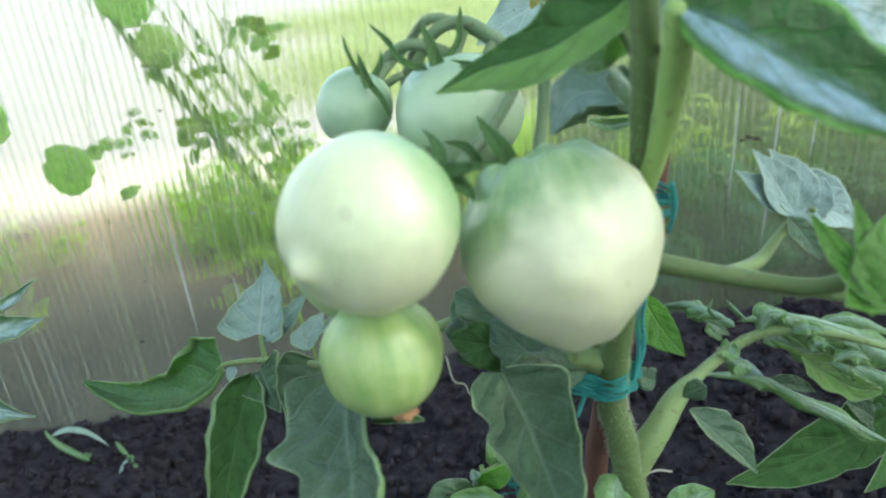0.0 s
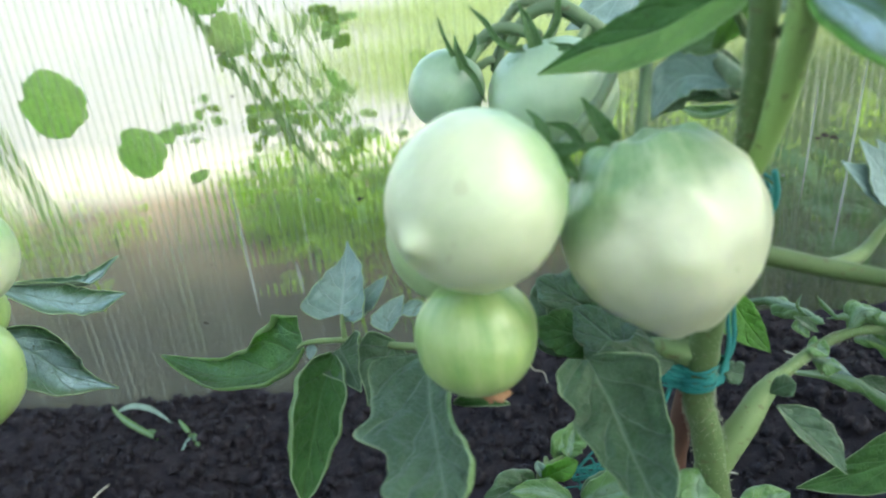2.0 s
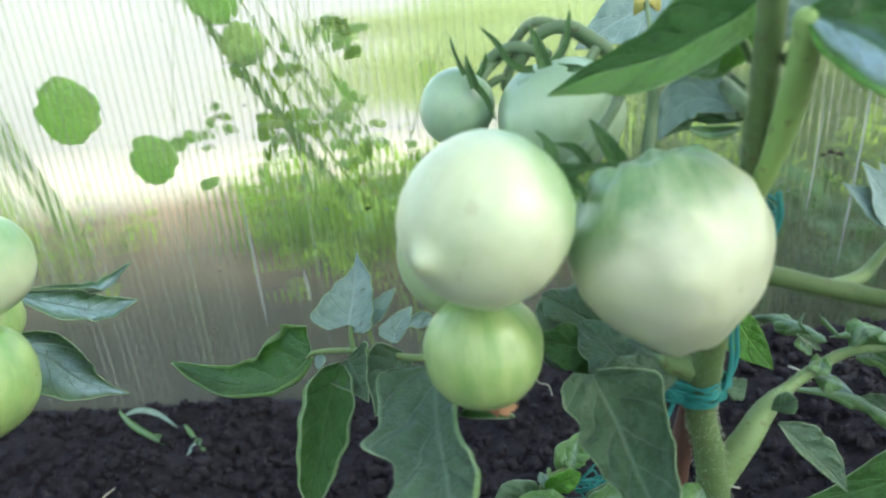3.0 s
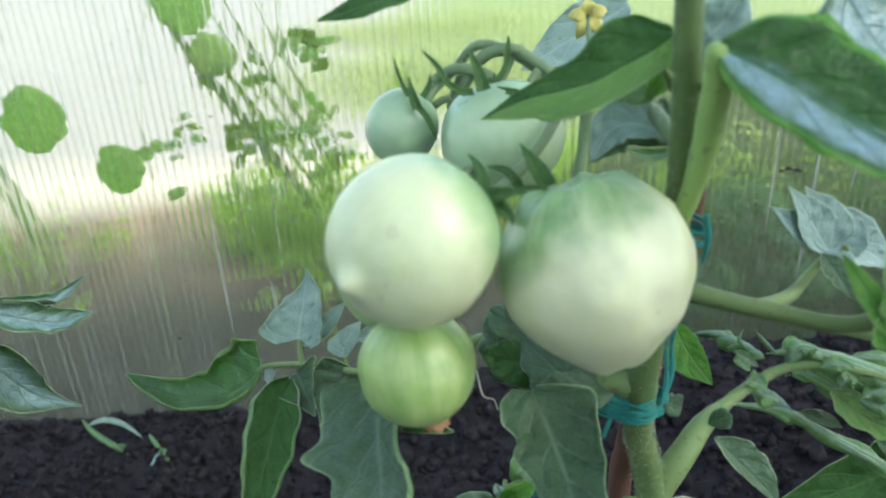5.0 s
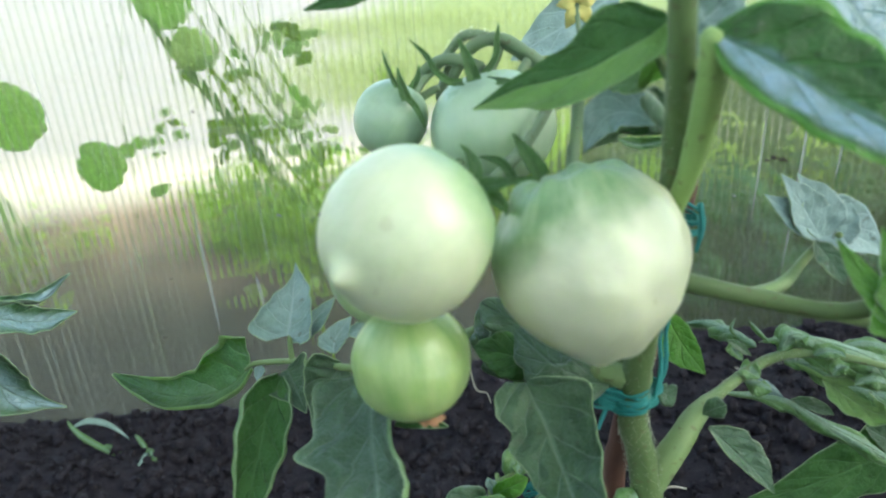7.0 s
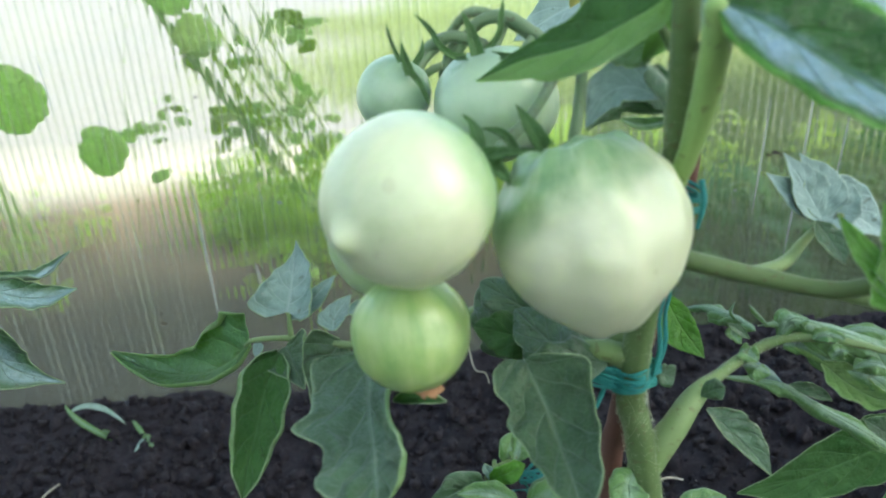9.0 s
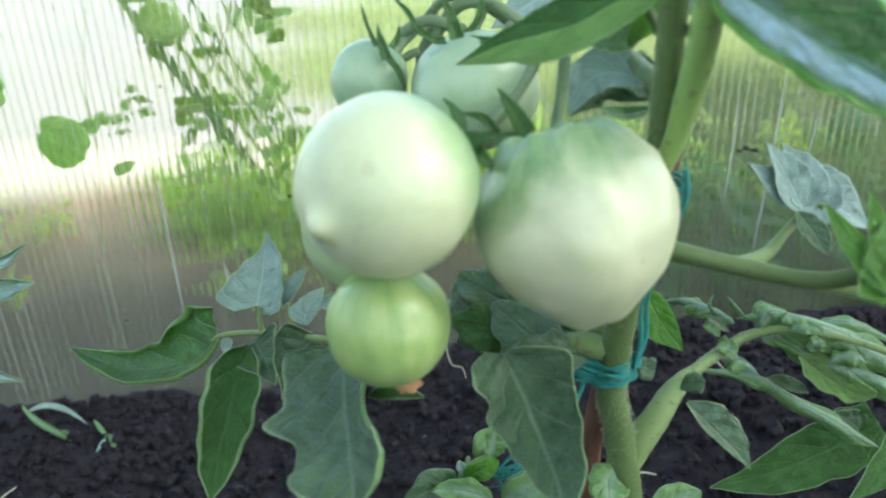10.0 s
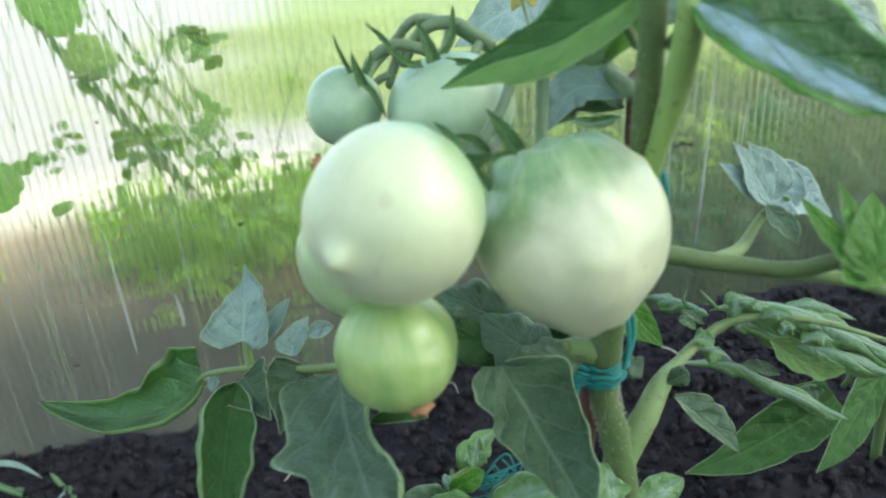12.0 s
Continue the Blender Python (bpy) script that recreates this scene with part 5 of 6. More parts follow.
blade("leaflet", [(0.1860, 0.3260, 0.3620), (0.1890, 0.3190, 0.3570), (0.1910, 0.3100, 0.3510)], FRONT, [0.0, 3.4, 4.8, 4.8, 3.4, 0.0], [0.0, 3.4, 4.8, 4.8, 3.4, 0.0], grey_stalk, LEAF, seed=74, fold=(12, 12), nu=30, nv=7)
lime_leaf = blade("leaflet", [(0.1840, 0.2560, 0.3610), (0.1820, 0.2670, 0.3720), (0.1830, 0.2820, 0.3860)], FRONT, [8.2, 15.1, 10.2, 5.3, 4.1, 2.1, 0.0], [10.2, 17.2, 13.1, 7.0, 5.0, 2.5, 0.0], branch, LIME, seed=75, fold=(6, 6), nu=44, nv=9, label="lime-green lobed leaflet with light shining through")
blade("lobe", [(0.1800, 0.2560, 0.3650), (0.1740, 0.2680, 0.3730), (0.1690, 0.2810, 0.3830)], FRONT, [3.6, 5.2, 4.8, 4.1, 2.4, 0.0], [3.6, 4.8, 4.4, 3.6, 2.4, 0.0], lime_leaf, LIME, seed=76, fold=(6, 6), nu=34, nv=7)
blade("lobe", [(0.1850, 0.2580, 0.3630), (0.1880, 0.2680, 0.3730), (0.1940, 0.2800, 0.3820)], FRONT, [9.0, 12.4, 12.0, 8.0, 4.3, 0.0], [9.0, 11.5, 10.8, 7.1, 3.8, 0.0], lime_leaf, LIME, seed=77, fold=(6, 6), nu=34, nv=7)

# the truss
truss = stalk("truss_stalk", [(0.1215, 0.3075, 0.4170), (0.1140, 0.345, 0.4235), (0.0927, 0.381, 0.4225), (0.0751, 0.3856, 0.433), (0.0604, 0.3897, 0.4367), (0.0493, 0.3945, 0.4257), (0.0385, 0.3889, 0.4183)], [0.0030, 0.0026, 0.0024, 0.0022, 0.0021, 0.0019, 0.0017], GREEN_STEM, plant, n=44, segs=10, rough=0.1, label="curling green truss stalk")
stalk("fruit_stalk", [(0.075, 0.3855, 0.4359), (0.0714, 0.3818, 0.4266), (0.066, 0.376, 0.4206)], [0.0022, 0.002, 0.0024], GREEN_STEM, truss, n=12)
stalk("fruit_stalk", [(0.0493, 0.3945, 0.4257), (0.041, 0.3889, 0.4192), (0.036, 0.3801, 0.4139)], [0.002, 0.0018, 0.002], GREEN_STEM, truss, n=12)
stalk("fruit_stalk", [(0.1010, 0.3600, 0.4240), (0.0975, 0.3332, 0.422), (0.0954, 0.3247, 0.4123), (0.0926, 0.3168, 0.4019), (0.0928, 0.3110, 0.3985)], [0.0024, 0.0022, 0.0021, 0.0021, 0.0027], GREEN_STEM, truss, n=20, rough=0.12)
stalk("fruit_stalk", [(0.1006, 0.3686, 0.4284), (0.0812, 0.3283, 0.4108), (0.0600, 0.2960, 0.4000)], [0.0024, 0.002, 0.0024], GREEN_STEM, truss, n=16)
stalk("fruit_stalk", [(0.0870, 0.3810, 0.4290), (0.066, 0.360, 0.405), (0.046, 0.330, 0.392)], [0.0022, 0.002, 0.002], GREEN_STEM, truss, n=14)
stalk("fruit_stalk", [(0.0895, 0.3782, 0.4254), (0.075, 0.3834, 0.4348), (0.0623, 0.3869, 0.4321), (0.0535, 0.3881, 0.4197)], [0.0026, 0.0028, 0.0026, 0.0022], GREEN_STEM, truss, n=22, rough=0.12, seed=3)
stalk("fruit_stalk", [(0.0659, 0.3852, 0.4239), (0.0514, 0.3875, 0.4278), (0.0404, 0.3914, 0.4212), (0.038, 0.3879, 0.4127), (0.0469, 0.3879, 0.4156)], [0.0026, 0.0025, 0.0023, 0.002, 0.0016], GREEN_STEM, truss, n=26, rough=0.12, seed=4)
stalk("fruit_stalk", [(0.0528, 0.3967, 0.4227), (0.0476, 0.3921, 0.4109), (0.0561, 0.3984, 0.4108)], [0.0024, 0.002, 0.0016], GREEN_STEM, truss, n=16, rough=0.12, seed=5)
leaf("leaflet", (0.1293, 0.3493, 0.4193), (0.1289, 0.3478, 0.411), (0.1314, 0.3447, 0.4026), 0.016, FRONT, truss, broad=0.45, lobes=3, depth=0.3, fold=0.2, wave=0.2, seed=84)
hairs(plant, [(0.1215, 0.3075, 0.4170), (0.1140, 0.345, 0.4235), (0.0927, 0.381, 0.4225), (0.0751, 0.3856, 0.433), (0.0604, 0.3897, 0.4367), (0.0493, 0.3945, 0.4257), (0.0385, 0.3889, 0.4183)], [0.0035, 0.003, 0.003, 0.0028, 0.0027, 0.0023, 0.002], 1800, 0.0013, DOWN, 3)
blade("leaflet", [(0.1310, 0.4240, 0.4460), (0.1150, 0.4240, 0.4370), (0.0980, 0.4220, 0.4290), (0.0810, 0.4180, 0.4200)], (-0.1, -0.9, 0.4), [2.8, 12.3, 15.5, 14.9, 11.5, 6.5, 0.0], [2.8, 11.1, 13.9, 12.7, 9.3, 4.9, 0.0], truss, MEALY, seed=83, fold=(10, 10), curl=(10, 14), rim=(20, 30), ruffle=0.2, quilt=0.02, nu=40, nv=8, label="pale bluish leaflet high behind the truss")
blade("leaflet", [(0.1210, 0.3160, 0.4140), (0.1130, 0.3220, 0.4170), (0.1050, 0.3260, 0.4140), (0.0980, 0.3260, 0.4020)], (-0.1, -0.85, 0.5), [0.8, 4.5, 6.2, 7.0, 6.2, 3.3, 0.0], [0.8, 6.1, 8.2, 9.1, 7.9, 4.1, 0.0], truss, MEALY, seed=81, fold=(8, 8), curl=(10, 16), rim=(10, 20), ruffle=0.2, quilt=0.02, nu=44, nv=9, label="arched grey-green leaflet behind the fruit")
blade("leaflet", [(0.1360, 0.3500, 0.4010), (0.1200, 0.3490, 0.4040), (0.1110, 0.3470, 0.4020), (0.1020, 0.3440, 0.3960)], (0.0, -0.95, -0.1), [0.5, 3.7, 5.0, 5.4, 4.1, 1.8, 0.0], [0.5, 5.1, 6.4, 5.9, 4.1, 2.2, 0.0], truss, LEAF, seed=85, fold=(-14, -14), curl=(-20, -20), ruffle=0.4, quilt=0.08, nu=44, nv=9)
blade("leaflet", [(0.1430, 0.3700, 0.3920), (0.1320, 0.3750, 0.3890), (0.1220, 0.3790, 0.3910)], FRONT, [0.0, 2.3, 3.0, 2.8, 2.0, 0.0], [0.0, 2.3, 3.0, 2.8, 2.0, 0.0], truss, YOUNG, seed=82, fold=(20, 20), nu=24, nv=6)

# a blossom above the truss
FL = Vector((0.1083, 0.4002, 0.4449))
blossom = stalk("blossom_stalk", [(0.1050, 0.3610, 0.4230), (0.1075, 0.3900, 0.4350), FL], [0.0012, 0.0010, 0.0014], GREEN_STEM, truss, n=12, segs=6, label="thin stalk with a yellow blossom")
for k in range(5):
    a = 1.2566 * k + 0.4
    d = Vector((math.cos(a), -0.35, math.sin(a)))
    leaf("petal", FL, FL + d * 0.0045 + Vector((0, -0.002, 0)), FL + d * 0.009 + Vector((0, 0.003, -0.002)), 0.0066, (0, -1, 0.1), blossom, [PETAL], broad=0.4, fold=0.2, seed=880 + k, nu=12, nv=3)

A = tomato(plant, (0.036, 0.271, 0.398), 0.0258, (0.62, 0.76, 0.10), PALE, "pale green unripe tomato with a nipple tip", tall=1.02, ribs=4, rib_depth=0.014, tip=0.15, seed=1, lumps=0.05)
B = tomato(plant, (0.0935, 0.288, 0.378), 0.0316, (-0.20, 0.25, 0.94), PALE_BIG, "large whitish green tomato with blunt bottom and dark shoulder", tall=1.04, ribs=5, rib_depth=0.035, tip=-0.03, dimple=0.26, seed=2, taper=0.14, knob=0.07, lumps=0.16, crown=0.09,
           furrows=((28, 0.034, 13), (78, 0.045, 12), (118, 0.030, 10), (-20, 0.020, 13), (170, 0.04, 14), (250, 0.05, 15)))
C = tomato(plant, (0.033, 0.284, 0.346), 0.0203, (-0.12, 0.15, 0.97), STRIPED, "small yellow-green tomato with darker streaks", tall=1.0, ribs=6, rib_depth=0.022, seed=3)
D = tomato(plant, (0.027, 0.372, 0.408), 0.0153, (0.5, 0.25, 0.75), DULL, "small dull green tomato at the truss end", tall=1.05, seed=4)
E_ = tomato(plant, (0.068, 0.362, 0.404), 0.0255, (-0.15, 0.35, 0.90), SMALL, "mid-green tomato half hidden behind others", tall=0.92, ribs=5, rib_depth=0.04, dimple=0.2, seed=5)
tomato(plant, (0.0275, 0.312, 0.370), 0.0238, (0.5, 0.5, 0.6), HIDDEN, "pale green tomato hidden behind the front one", tall=1.0, seed=6)
blade("sepal", [(0.0570, 0.3520, 0.4250), (0.0520, 0.3490, 0.4260), (0.0470, 0.3500, 0.4300), (0.0440, 0.3540, 0.4350), (0.0380, 0.3580, 0.4410)], FRONT, [1.5, 1.5, 1.3, 1.1, 0.9, 0.0], [1.5, 1.5, 1.3, 1.1, 0.9, 0.0], E_, [SEPAL], seed=90, fold=(20, 20), curl=(10, 10), quilt=0.0, ruffle=0.05, nu=24, nv=4)
blade("sepal", [(0.0610, 0.3480, 0.4260), (0.0590, 0.3510, 0.4340), (0.0560, 0.3550, 0.4410)], FRONT, [2.8, 2.6, 1.9, 1.1, 0.0], [2.8, 2.6, 1.9, 1.1, 0.0], E_, [SEPAL], seed=91, fold=(20, 20), curl=(10, 10), quilt=0.0, ruffle=0.05, nu=24, nv=4)
blade("sepal", [(0.0640, 0.3560, 0.4250), (0.0700, 0.3590, 0.4320), (0.0710, 0.3610, 0.4380), (0.0720, 0.3630, 0.4440)], FRONT, [1.3, 1.3, 1.1, 0.9, 0.0], [1.3, 1.3, 1.1, 0.9, 0.0], E_, [SEPAL], seed=92, fold=(20, 20), curl=(10, 10), quilt=0.0, ruffle=0.05, nu=24, nv=4)
blade("sepal", [(0.0660, 0.3520, 0.4250), (0.0740, 0.3450, 0.4250), (0.0790, 0.3400, 0.4220)], FRONT, [1.5, 1.5, 1.3, 0.8, 0.0], [1.5, 1.5, 1.3, 0.8, 0.0], E_, [SEPAL], seed=93, fold=(20, 20), curl=(10, 10), quilt=0.0, ruffle=0.05, nu=24, nv=4)
blade("sepal", [(0.0310, 0.3650, 0.4220), (0.0280, 0.3680, 0.4290), (0.0260, 0.3720, 0.4360)], FRONT, [0.9, 0.9, 0.7, 0.5, 0.0], [0.9, 0.9, 0.7, 0.5, 0.0], D, [SEPAL], seed=95, fold=(20, 20), curl=(10, 10), quilt=0.0, ruffle=0.05, nu=24, nv=4)
blade("sepal", [(0.0350, 0.3590, 0.4180), (0.0330, 0.3610, 0.4240), (0.0320, 0.3640, 0.4300)], FRONT, [2.0, 2.0, 1.6, 0.9, 0.0], [2.0, 2.0, 1.6, 0.9, 0.0], D, [SEPAL], seed=96, fold=(20, 20), curl=(10, 10), quilt=0.0, ruffle=0.05, nu=24, nv=4)
blade("sepal", [(0.0350, 0.3600, 0.4190), (0.0390, 0.3570, 0.4140), (0.0420, 0.3540, 0.4060)], FRONT, [1.3, 1.3, 1.1, 0.9, 0.0], [1.3, 1.3, 1.1, 0.9, 0.0], D, [SEPAL], seed=97, fold=(20, 20), curl=(10, 10), quilt=0.0, ruffle=0.05, nu=24, nv=4)
blade("sepal", [(0.0350, 0.3720, 0.4180), (0.0390, 0.3760, 0.4230), (0.0400, 0.3780, 0.4280)], FRONT, [1.4, 1.4, 1.2, 0.7, 0.0], [1.4, 1.4, 1.2, 0.7, 0.0], D, [SEPAL], seed=98, fold=(20, 20), curl=(10, 10), quilt=0.0, ruffle=0.05, nu=24, nv=4)
blade("sepal", [(0.0800, 0.3000, 0.4030), (0.0750, 0.3020, 0.4110), (0.0710, 0.3050, 0.4170)], FRONT, [3.2, 3.1, 2.4, 1.3, 0.0], [3.2, 3.1, 2.4, 1.3, 0.0], B, [SEPAL], seed=100, fold=(20, 20), curl=(10, 10), quilt=0.0, ruffle=0.05, nu=24, nv=4)
blade("sepal", [(0.0710, 0.3040, 0.4010), (0.0670, 0.3060, 0.4070), (0.0600, 0.3080, 0.4090)], FRONT, [1.7, 1.7, 1.5, 0.9, 0.0], [1.7, 1.7, 1.5, 0.9, 0.0], B, [SEPAL], seed=101, fold=(20, 20), curl=(10, 10), quilt=0.0, ruffle=0.05, nu=24, nv=4)
blade("sepal", [(0.0790, 0.2990, 0.4020), (0.0720, 0.2980, 0.4030), (0.0630, 0.2970, 0.4020)], FRONT, [1.5, 1.5, 1.3, 0.9, 0.0], [1.5, 1.5, 1.3, 0.9, 0.0], B, [SEPAL], seed=102, fold=(20, 20), curl=(10, 10), quilt=0.0, ruffle=0.05, nu=24, nv=4)
for k, t in enumerate(((0.0677, 0.2847, 0.4078), (0.0536, 0.3037, 0.4150), (0.0668, 0.286, 0.3957))):
    sepal(A, (0.0560, 0.2935, 0.4025), t, 0.006, 105 + k, (0.003, -0.002, 0.001))
part("blossom_scar", mesh_of("blossom_scar", *leaf_data((-0.004, 0, 0), (0, -0.0006, -0.0008), (0.004, 0, 0), 0.0032, (0, -0.7, -0.7), lobes=3, depth=0.4, wave=0.3, seed=5, nu=12, nv=3)[:2], [SPECK]), B, (0.0985, 0.2800, 0.3447), "small brown scar at the tip")
part("dried_blossom", mesh_of("dried_blossom", *leaf_data((0, 0, 0), (0.004, -0.003, 0.0), (0.010, -0.004, 0.001), 0.008, FRONT, lobes=3, depth=0.5, wave=0.4, seed=3, nu=14, nv=4)[:2], [DRY]), C, (0.0335, 0.2805, 0.3268), "shrivelled brown blossom")
part("dried_blossom", mesh_of("dried_blossom", *leaf_data((0, 0, 0), (-0.002, -0.001, -0.003), (-0.004, -0.002, -0.007), 0.005, FRONT, lobes=3, depth=0.5, wave=0.4, seed=4, nu=12, nv=4)[:2], [DRY]), D, (0.0150, 0.3640, 0.3920), "shrivelled brown blossom")

stalk("dry_tendril", [(0.0533, 0.3671, 0.2891), (0.0557, 0.3594, 0.2809), (0.0606, 0.3571, 0.2797), (0.0622, 0.3544, 0.2759)], [0.0005, 0.0005, 0.0004, 0.0003], STRAW, plant, n=20, segs=5)

# stake and twine
stake = thing("plant_stake", (0.118, 0.345, 0.03), "rusty brown iron stake behind the stem", "plant stake")
stalk("rod", [(0.116, 0.345, 0.03), (0.1175, 0.345, 0.222), (0.1225, 0.345, 0.269), (0.1395, 0.347, 0.358), (0.1415, 0.348, 0.4126)], [0.0055] * 5, RUST, stake, n=40, segs=10, rough=0.08)


def loop_data(c, a, b, axis, turns, pitch, r, seed):
    """Several turns of twine round a stem."""
    q = axis_turn(axis)
    rng = random.Random(seed)
    pts = []
    n = turns * 10
    for i in range(n + 1):
        th = 2 * math.pi * i / 10
        k = 1 + 0.10 * rng.uniform(-1, 1)
        pts.append(Vector(c) + (q @ Vector((a * math.cos(th) * k, b * math.sin(th) * k, pitch * (i / n - 0.5) + rng.uniform(-1, 1) * 0.0008))))
    return pts, [r] * 3


def twine(at, label, loops, ends):
    t = thing("twine_tie", at, label, "garden twine")
    for k, (c, a, b, axis, turns, pitch, r) in enumerate(loops):
        pts, rad = loop_data(c, a, b, axis, turns, pitch, r, k)
        stalk("winding", pts, rad, TEAL, t, n=turns * 26, segs=6, rough=0.12, seed=k)
    for k, (pts, r) in enumerate(ends):
        stalk("loose_end", pts, [r, r, r * 0.6], TEAL, t, n=16, segs=6, rough=0.15, seed=k + 9)
    return t


twine((0.121, 0.326, 0.299), "teal twine wound tightly round stem and stake",
      [((0.1180, 0.3290, 0.2965), 0.0088, 0.0168, (0.25, 0.1, 0.95), 12, 0.0095, 0.0006), ((0.1180, 0.3290, 0.2965), 0.0084, 0.0162, (0.0, 0.25, 0.95), 10, 0.009, 0.0006)],
      [([(0.1275, 0.3210, 0.2990), (0.1300, 0.3230, 0.310), (0.1300, 0.3265, 0.322), (0.1330, 0.3310, 0.330)], 0.0009), ([(0.1285, 0.3220, 0.3000), (0.1322, 0.3240, 0.312), (0.1325, 0.3275, 0.3235), (0.1350, 0.3310, 0.332)], 0.0010),
       ([(0.1090, 0.322, 0.2960), (0.1060, 0.319, 0.291), (0.1040, 0.317, 0.287)], 0.0010)])
twine((0.136, 0.325, 0.373), "teal twine loop higher on the stem",
      [((0.1315, 0.3300, 0.3740), 0.0068, 0.0120, (0.1, -0.1, 0.98), 4, 0.007, 0.0007)],
      [([(0.1385, 0.3175, 0.383), (0.1390, 0.3150, 0.3752), (0.1375, 0.3150, 0.3657)], 0.0011)])

# ---- the neighbouring plant ----
other = thing("tomato_plant", (-0.262, 0.372, 0.04), "neighbouring tomato plant with unripe fruit and curled leaves", "tomato plant")
stalk("stem", [(-0.262, 0.372, 0.02), (-0.262, 0.375, 0.2), (-0.258, 0.377, 0.323), (-0.262, 0.37, 0.45), (-0.27, 0.36, 0.7)], [0.008, 0.0075, 0.007, 0.006, 0.005], STEM, other, n=40, segs=14)
other_stalk = stalk("leaf_stalk", [(-0.2577, 0.3768, 0.3231), (-0.235, 0.392, 0.3131), (-0.2154, 0.3977, 0.3103), (-0.225, 0.440, 0.303)], [0.0036, 0.003, 0.002, 0.0014], PALE_STEM, other, n=16)
blade("leaflet", [(-0.1940, 0.3920, 0.3260), (-0.1910, 0.4250, 0.3070), (-0.1860, 0.4470, 0.2990), (-0.1750, 0.4620, 0.3070)], (0.1, -0.7, 0.7), [0.6, 4.0, 5.2, 5.4, 4.0, 0.0], [0.6, 4.7, 6.6, 6.8, 4.7, 0.0], other_stalk, SHEENED, seed=112, fold=(30, 30), curl=(40, 40), rim=(30, 30), ruffle=0.25)
blade("leaflet", [(-0.1980, 0.3860, 0.3270), (-0.1910, 0.4120, 0.3060), (-0.1820, 0.4300, 0.2930), (-0.1660, 0.4420, 0.2920)], (0.12, -0.75, 0.66), [1.3, 7.9, 10.2, 10.3, 8.4, 5.3, 0.0], [1.3, 8.6, 10.9, 10.3, 8.4, 5.3, 0.0], other_stalk, SHEENED, seed=111, fold=(14, 14), curl=(34, 30), rim=(70, 60), ruffle=0.2, label="curled blue-green leaflet with pale rims")
blade("leaflet", [(-0.1930, 0.3660, 0.3140), (-0.1830, 0.3760, 0.2950), (-0.1750, 0.3850, 0.2750), (-0.1570, 0.3920, 0.2620)], (0.2, -0.78, 0.6), [1.2, 14.5, 17.8, 16.1, 13.0, 7.9, 2.6, 0.0], [1.2, 12.0, 15.3, 14.8, 13.0, 8.9, 3.3, 0.0], other_stalk, SHEENED, seed=113, fold=(12, 10), curl=(42, 24), rim=(50, 40), label="long blue-green leaflet drooping to a point")
tomato(other, (-0.1826, 0.350, 0.3591), 0.0235, (0.1, 0.3, 0.9), PALE, "pale green tomato on the neighbouring plant", seed=7)
tomato(other, (-0.1839, 0.3265, 0.3154), 0.0262, (0.1, 0.3, 0.9), STRIPED, "yellow-green tomato on the neighbouring plant", seed=8)
tomato(other, (-0.1912, 0.3557, 0.3296), 0.0160, (0.1, 0.3, 0.9), STRIPED, "small green tomato between two others", seed=9)
stalk("truss_stalk", [(-0.260, 0.372, 0.40), (-0.215, 0.365, 0.402), (-0.177, 0.358, 0.384)], [0.003, 0.0026, 0.002], GREEN_STEM, other, n=14)

# ---- small plants on the bed ----
low = thing("tomato_sucker", (0.0892, 0.4456, 0.08), "small wilted tomato shoot low over the soil", "tomato shoot")
low_stem = stalk("stem", [(0.098, 0.444, 0.06), (0.0862, 0.4456, 0.1093), (0.0653, 0.4501, 0.1308), (0.0672, 0.4524, 0.140), (0.0832, 0.4554, 0.148)], [0.0034, 0.003, 0.0026, 0.002, 0.0014], PALE_STEM, low, n=20)
for k, (a, b, c, w, mats) in enumerate((
        ((0.0822, 0.4524, 0.146), (0.0848, 0.4577, 0.1528), (0.0885, 0.4629, 0.1638), 0.016, YOUNG),
        ((0.0632, 0.446, 0.1368), (0.0755, 0.4409, 0.1472), (0.0876, 0.4434, 0.1518), 0.016, LIME),
        ((0.0593, 0.4439, 0.1342), (0.0464, 0.436, 0.140), (0.0261, 0.4286, 0.1322), 0.026, LEAF),
        ((0.0928, 0.4401, 0.1189), (0.1033, 0.4384, 0.1337), (0.1222, 0.4357, 0.1348), 0.024, LEAF),
        ((0.0612, 0.4449, 0.1355), (0.0585, 0.4381, 0.1279), (0.0594, 0.431, 0.1205), 0.012, GREY),
        ((0.070, 0.448, 0.136), (0.064, 0.445, 0.146), (0.062, 0.444, 0.153), 0.008, GREY))):
    leaf("leaflet", a, b, c, w, FRONT, low_stem, mats, broad=0.45, lobes=2, depth=0.2, fold=0.3, wave=0.18, seed=120 + k)
for k, (a, b, c, w, mats) in enumerate((
        ((0.0811, 0.4562, 0.1407), (0.0841, 0.4596, 0.1534), (0.1013, 0.4696, 0.1619), 0.024, YOUNG), ((0.0874, 0.4271, 0.1318), (0.1112, 0.4217, 0.1465), (0.135, 0.4149, 0.1543), 0.030, YOUNG), ((0.0815, 0.4286, 0.1323), (0.0639, 0.4315, 0.1401), (0.0437, 0.429, 0.1429), 0.018, YOUNG))):
    leaf("leaflet", a, b, c, w, (0.1, -0.7, 0.7), low_stem, mats, broad=0.40, lobes=3, depth=0.15, fold=0.45, wave=0.15, seed=320 + k)
stalk("side_stalk", [(0.0688, 0.4593, 0.1423), (0.0694, 0.4443, 0.1327), (0.0861, 0.4293, 0.1265)], [0.0016, 0.002, 0.0024], PALE_STEM, low_stem, n=14)
scrap = thing("twine_scrap", (0.101, 0.450, 0.10), "tangled scrap of teal twine by the stem", "garden twine")
